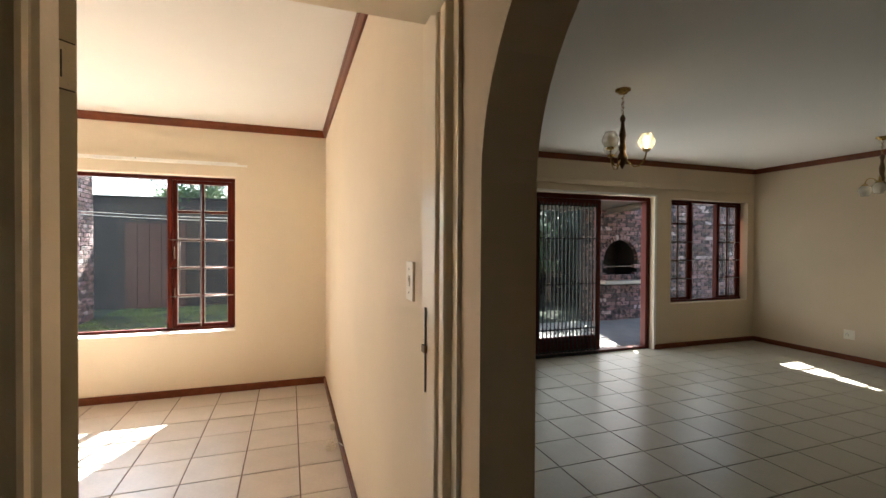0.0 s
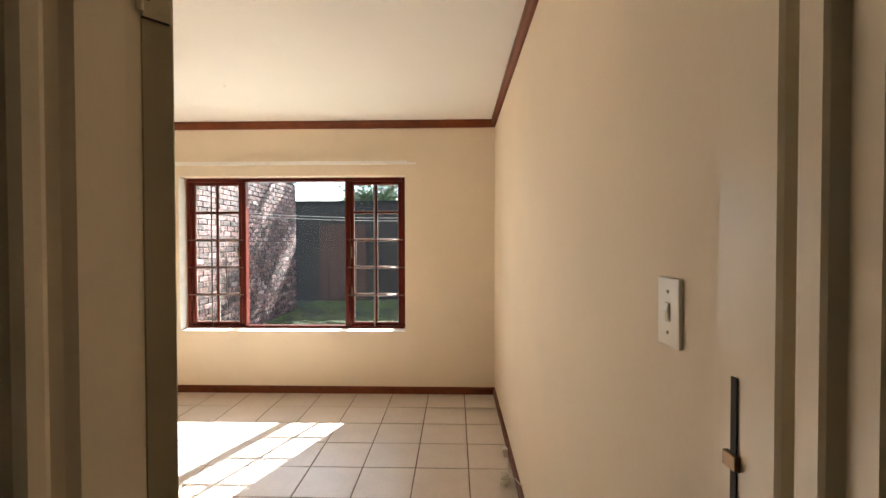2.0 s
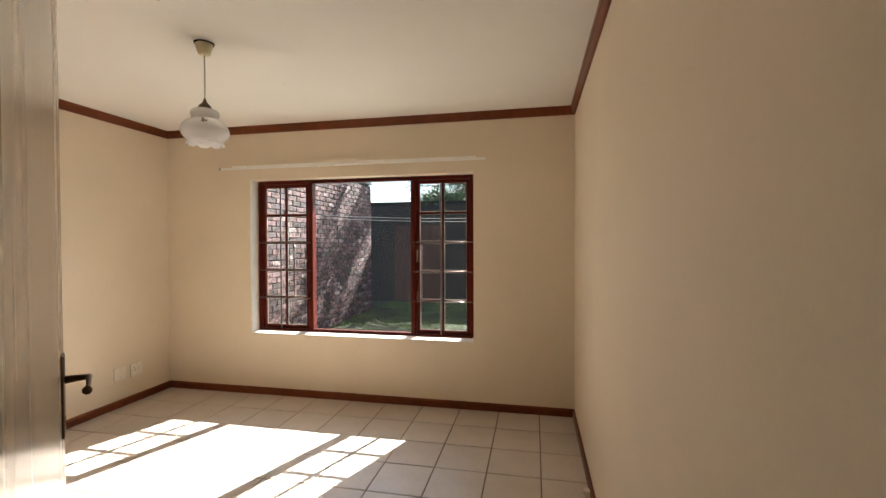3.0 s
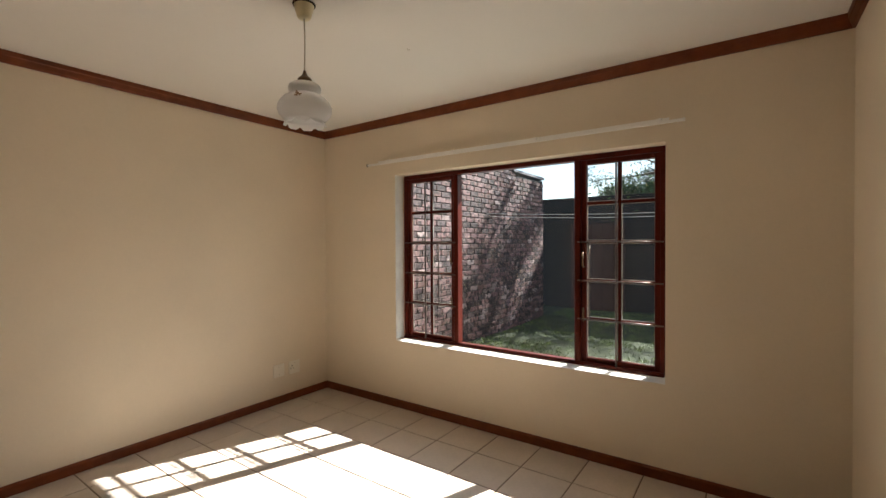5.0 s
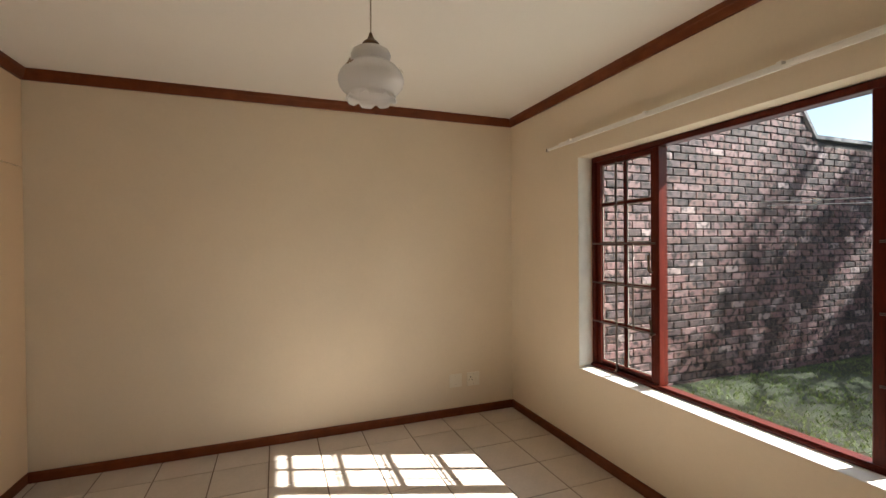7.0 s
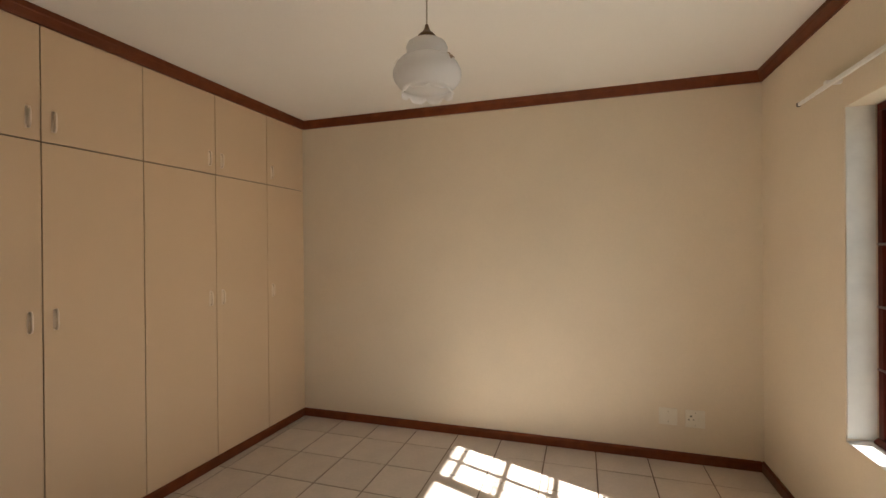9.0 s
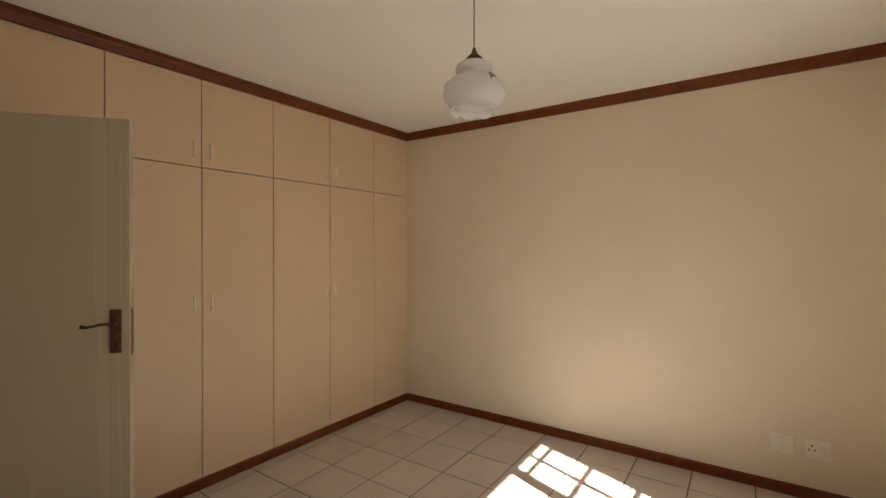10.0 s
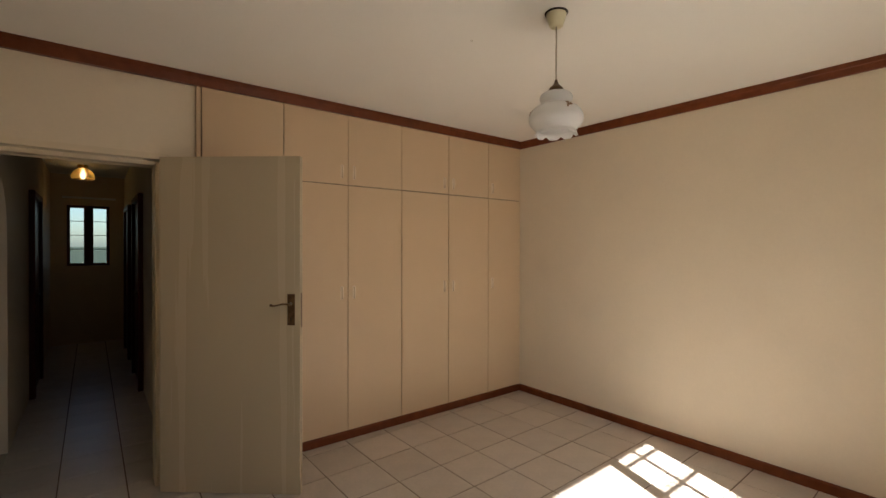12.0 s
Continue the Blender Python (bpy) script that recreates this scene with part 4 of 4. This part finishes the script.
tree(12.4, 10.3, 5.2, 2.3, "dense dark leafy tree beyond the patio", 19, LEAF_DARK, 170, 0.6, 0.1)
tree(10.7, 11.5, 5.0, 2.2, "dense dark leafy tree beyond the patio", 23, LEAF_DARK, 170, 0.6, 0.1)
tree(5.6, 9.6, 2.5, 0.7, "sunlit bushy shrub beside the patio", 17, LEAF, 60, 1.0, 0.05)


# ---- brick walls: each brick has its own edges and depth ----
BW, BH, BD, PX, PZ2 = 0.222, 0.073, 0.105, 0.232, 0.0855


def brick_mesh(name, w):
    me = bpy.data.meshes.new(name)
    b = bmesh.new()
    box(b, -w / 2, -BD / 2, -BH / 2, w / 2, BD / 2, BH / 2, bev=0.006)
    for v in b.verts:
        v.co += Vector((0, noise.noise(v.co * 40) * 0.003, noise.noise(v.co * 30 + Vector((5, 0, 0))) * 0.002))
    b.to_mesh(me)
    b.free()
    me.materials.append(BRICK)
    return me


FULL, HALF = brick_mesh("brick", BW), brick_mesh("half_brick", BW / 2 - 0.005)


def brickwork(parent, length, height, near, hole=None, seed=1):
    """Stretcher bond along the parent's x axis; pieces inside near (u0, u1, z0, z1) are parts, the rest one mesh."""
    rng = random.Random(seed)
    rest_v, rest_f = [], []
    tmpl = {m.name: ([v.co.copy() for v in m.vertices], [tuple(p.vertices) for p in m.polygons]) for m in (FULL, HALF)}
    count = 0
    row = 0
    while True:
        z = BH / 2 + row * PZ2
        u = -PX / 2 if row % 2 else 0.0
        top_any = False
        while u < length:
            mesh, c = FULL, u + PX / 2
            if u < 0:
                mesh, c = HALF, PX / 4
            if c + PX / 2 > length + 0.02:
                mesh, c = HALF, c - PX / 4
            u += PX
            if z + BH / 2 > height(c) or (hole and hole(c, z)):
                continue
            top_any = True
            off = Vector((c, rng.uniform(-0.004, 0.004), z + rng.uniform(-0.002, 0.002)))
            tilt = Euler((rng.uniform(-0.02, 0.02), rng.uniform(-0.012, 0.012), rng.uniform(-0.015, 0.015)))
            if near[0] <= c <= near[1] and near[2] <= z <= near[3] and count < 300:
                b = new("brick", mesh)
                b.parent = parent
                b.location, b.rotation_euler = off, tilt
                count += 1
            else:
                vs, fs = tmpl[mesh.name]
                rm, n = tilt.to_matrix(), len(rest_v)
                rest_v += [tuple(off + rm @ v) for v in vs]
                rest_f += [tuple(n + i for i in f) for f in fs]
        row += 1
        if z > 4.2 or (not top_any and z > 0.5):
            break
    if rest_v:
        me = bpy.data.meshes.new("brickwork")
        me.from_pydata(rest_v, [], rest_f)
        me.materials.append(BRICK)
        ob = new("brickwork", me)
        ob.parent = parent
        ob["kind"] = "stuff"


def side_top(u):
    """Height of the side wall above its foot, along its length from the house."""
    y = 5.2 + u
    if y < 8.86:
        return 3.55
    if y < 9.30:
        return 3.55 - (y - 8.86) / 0.44 * 0.58
    return 2.97


BX = -3.46
side = thing("brick_wall", BX - BD / 2, 5.2, G - 0.02, "clinker brick garden wall with a stepped sloping coping", "brick wall", rz=90)
SL = 24 * PX
bm = prism(bmesh.new(), [(0.0, -0.1), (SL - 0.012, -0.1), (SL - 0.012, 2.955), (4.10, 2.955), (3.66, 3.53), (0.0, 3.53)], -0.040, 0.0445, "y")
part("mortar", bm, MORTAR, side)
bm = bmesh.new()
prism(bm, [(0.0, 3.55), (3.68, 3.55), (4.12, 2.985), (SL + 0.03, 2.985), (SL + 0.03, 3.035), (4.14, 3.035), (3.71, 3.60), (0.0, 3.60)], -0.068, 0.06, "y")
part("coping", bm, COPING, side, "grey cement coping")
side.matrix_basis = pose(BX - BD / 2, 5.2, G - 0.02, 0, 0, 90)
brickwork(side, SL, side_top, (1.5, 4.6, 0.3, 2.3), seed=3)

# braai wall on the patio
bra = thing("braai_wall", 5.85, 7.35, G, "clinker brick built-in barbecue with arched hearth", "barbecue")


def hearth(c, z):
    if 0.40 < c < 1.45 and 0.86 < z < 0.955:
        return True
    if 0.955 <= z < 1.27:
        return abs(c - 0.925) < 0.44
    return 1.27 <= z and (c - 0.925) ** 2 / 0.56 ** 2 + (z - 1.27) ** 2 / 0.55 ** 2 < 1


BT = 3.15
bm = bmesh.new()
for a, b, z0, z1 in ((0.0, 0.49, -0.1, BT), (1.36, 4.6, -0.1, BT), (0.49, 1.36, -0.1, 0.86), (0.49, 1.36, 1.70, BT)):
    box(bm, a, -0.04, z0, b, 0.06, z1)
for k in range(14):
    t0, t1 = math.pi * k / 14, math.pi * (k + 1) / 14
    p0, p1 = (0.925 - 0.435 * math.cos(t0), 1.27 + 0.425 * math.sin(t0)), (0.925 - 0.435 * math.cos(t1), 1.27 + 0.425 * math.sin(t1))
    prism(bm, [p0, p1, (p1[0], 1.70), (p0[0], 1.70)], -0.039, 0.059, "y")
part("mortar", bm, MORTAR, bra)
bm = bmesh.new()
for q in ((0.40, 0.061, 0.80, 0.47, 0.65, 1.75), (1.38, 0.061, 0.80, 1.45, 0.65, 1.75), (0.40, 0.65, 0.80, 1.45, 0.70, 1.75), (0.40, 0.061, 1.75, 1.45, 0.70, 1.82), (0.47, 0.061, 0.80, 1.38, 0.65, 0.87)):
    box(bm, *q)
part("hearth", bm, SOOT, bra, "soot-blackened hearth")
for k in range(17):
    q = math.pi * (k + 0.5) / 17
    vb = new("arch_brick", HALF)
    vb.parent = bra
    vb.location = (0.925 + 0.485 * math.cos(q), -0.012, 1.27 + 0.475 * math.sin(q))
    vb.rotation_euler = (0, -q, 0)
for k in range(14):
    vb = new("ledge_brick", HALF)
    vb.parent = bra
    vb.location = (0.41 + k * 0.080, -0.20, 0.935)
    vb.rotation_euler = (0, math.pi / 2, 0)
part("slab", boxed(0.34, -0.30, 0.80, 1.52, 0.05, 0.875, bev=0.008), CONCRETE, bra, "concrete serving slab")
part("grid", boxed(0.50, -0.03, 1.14, 1.35, -0.015, 1.152), STEEL, bra)
brickwork(bra, 4.6, lambda u: BT, (0.0, 2.0, 0.0, 2.3), hole=hearth, seed=8)
structure("pavement_patio", boxed(2.2, 4.99, -0.2, 9.5, 7.40, G + 0.05, bev=0.01), PAVING, "pale paved patio floor")
bm = prism(bmesh.new(), [(5.48, 2.345), (7.29, 2.175), (7.29, 2.255), (5.48, 2.425)], 2.4, 7.05, "x")
prism(bm, [(7.29, 2.175), (7.55, 2.15), (7.55, 2.23), (7.29, 2.255)], 2.4, 5.79, "x")
structure("roof_patio", bm, ROOF, "dark sloping patio roof")
for x in (4.2, 5.3, 6.4):
    beam = thing("roof_beam", x, 5.5, 2.30, "dark timber beam under the patio roof", "beam", "patio roof beams")
    part("beam", prism(bmesh.new(), [(0.0, -0.05), (1.76, -0.215), (1.76, -0.128), (0.0, 0.036)], -0.035, 0.035, "x"), ROOF, beam)
post = thing("patio_post", 4.42, 7.47, G + 0.05, "rough timber post carrying the patio roof", "post")
part("post", boxed(-0.05, -0.05, 0, 0.05, 0.05, 2.225, bev=0.006), WOOD, post)


# ---- floor tiles, laid as separate pieces in grout ----
def tile_mesh(name, w, d, mat):
    me = bpy.data.meshes.new(name)
    b = bmesh.new()
    box(b, -w / 2, -d / 2, -0.008, w / 2, d / 2, 0.0, bev=0.0015)
    b.to_mesh(me)
    b.free()
    me.materials.append(mat)
    return me


def tiled(name, x0, x1, y0, y1, ox, oy, p, joint, mat, label, limit=300, inside=None):
    floor = structure(name, boxed(x0, y0, -0.2, x1, y1, -0.004), GROUT, label)
    cache, rest = {}, bmesh.new()
    rng = random.Random(5)
    cells = []
    i0, i1 = math.floor((x0 - ox) / p), math.ceil((x1 - ox) / p)
    j0, j1 = math.floor((y0 - oy) / p), math.ceil((y1 - oy) / p)
    for j in range(j1 - 1, j0 - 1, -1):
        for i in range(i0, i1):
            a, b = max(ox + i * p + joint / 2, x0), min(ox + (i + 1) * p - joint / 2, x1)
            c, d = max(oy + j * p + joint / 2, y0), min(oy + (j + 1) * p - joint / 2, y1)
            if b - a > 0.012 and d - c > 0.012:
                cells.append((a, b, c, d))
    n = 0
    for a, b, c, d in cells:
        key = (round(b - a, 3), round(d - c, 3))
        z = rng.uniform(-0.0006, 0.0006)
        if n < limit and (inside is None or inside((a + b) / 2, (c + d) / 2)):
            if key not in cache:
                cache[key] = tile_mesh("tile", *key, mat)
            t = new("tile", cache[key])
            t.parent = floor
            t.location = ((a + b) / 2, (c + d) / 2, z)
            t.rotation_euler = (rng.uniform(-0.0012, 0.0012), rng.uniform(-0.0012, 0.0012), 0)
            n += 1
        else:
            box(rest, a, c, -0.008, b, d, z)
    if len(rest.verts):
        ob = part("tiles", rest, mat, floor)
        ob["kind"] = "stuff"
    else:
        rest.free()
    return floor


tiled("floor_bedroom", XL, XR, 1.0, YW, 0.386, 1.935, 0.3465, 0.008, TILE, "glossy beige square floor tiles with brown grout")
tiled("floor_corridor", CX0, CX1, CY, 1.0, 0.386, 1.935, 0.3465, 0.008, TILE, "glossy beige square floor tiles in the corridor")
tiled("floor_lounge", CX1, LX1, LY0, LYW + 0.10, 3.055, 2.42, 0.3475, 0.007, LOUNGE_TILE, "glossy greenish beige square lounge floor tiles", inside=lambda x, y: 1.2 < x < 6.6 and 1.2 < y < 4.9)
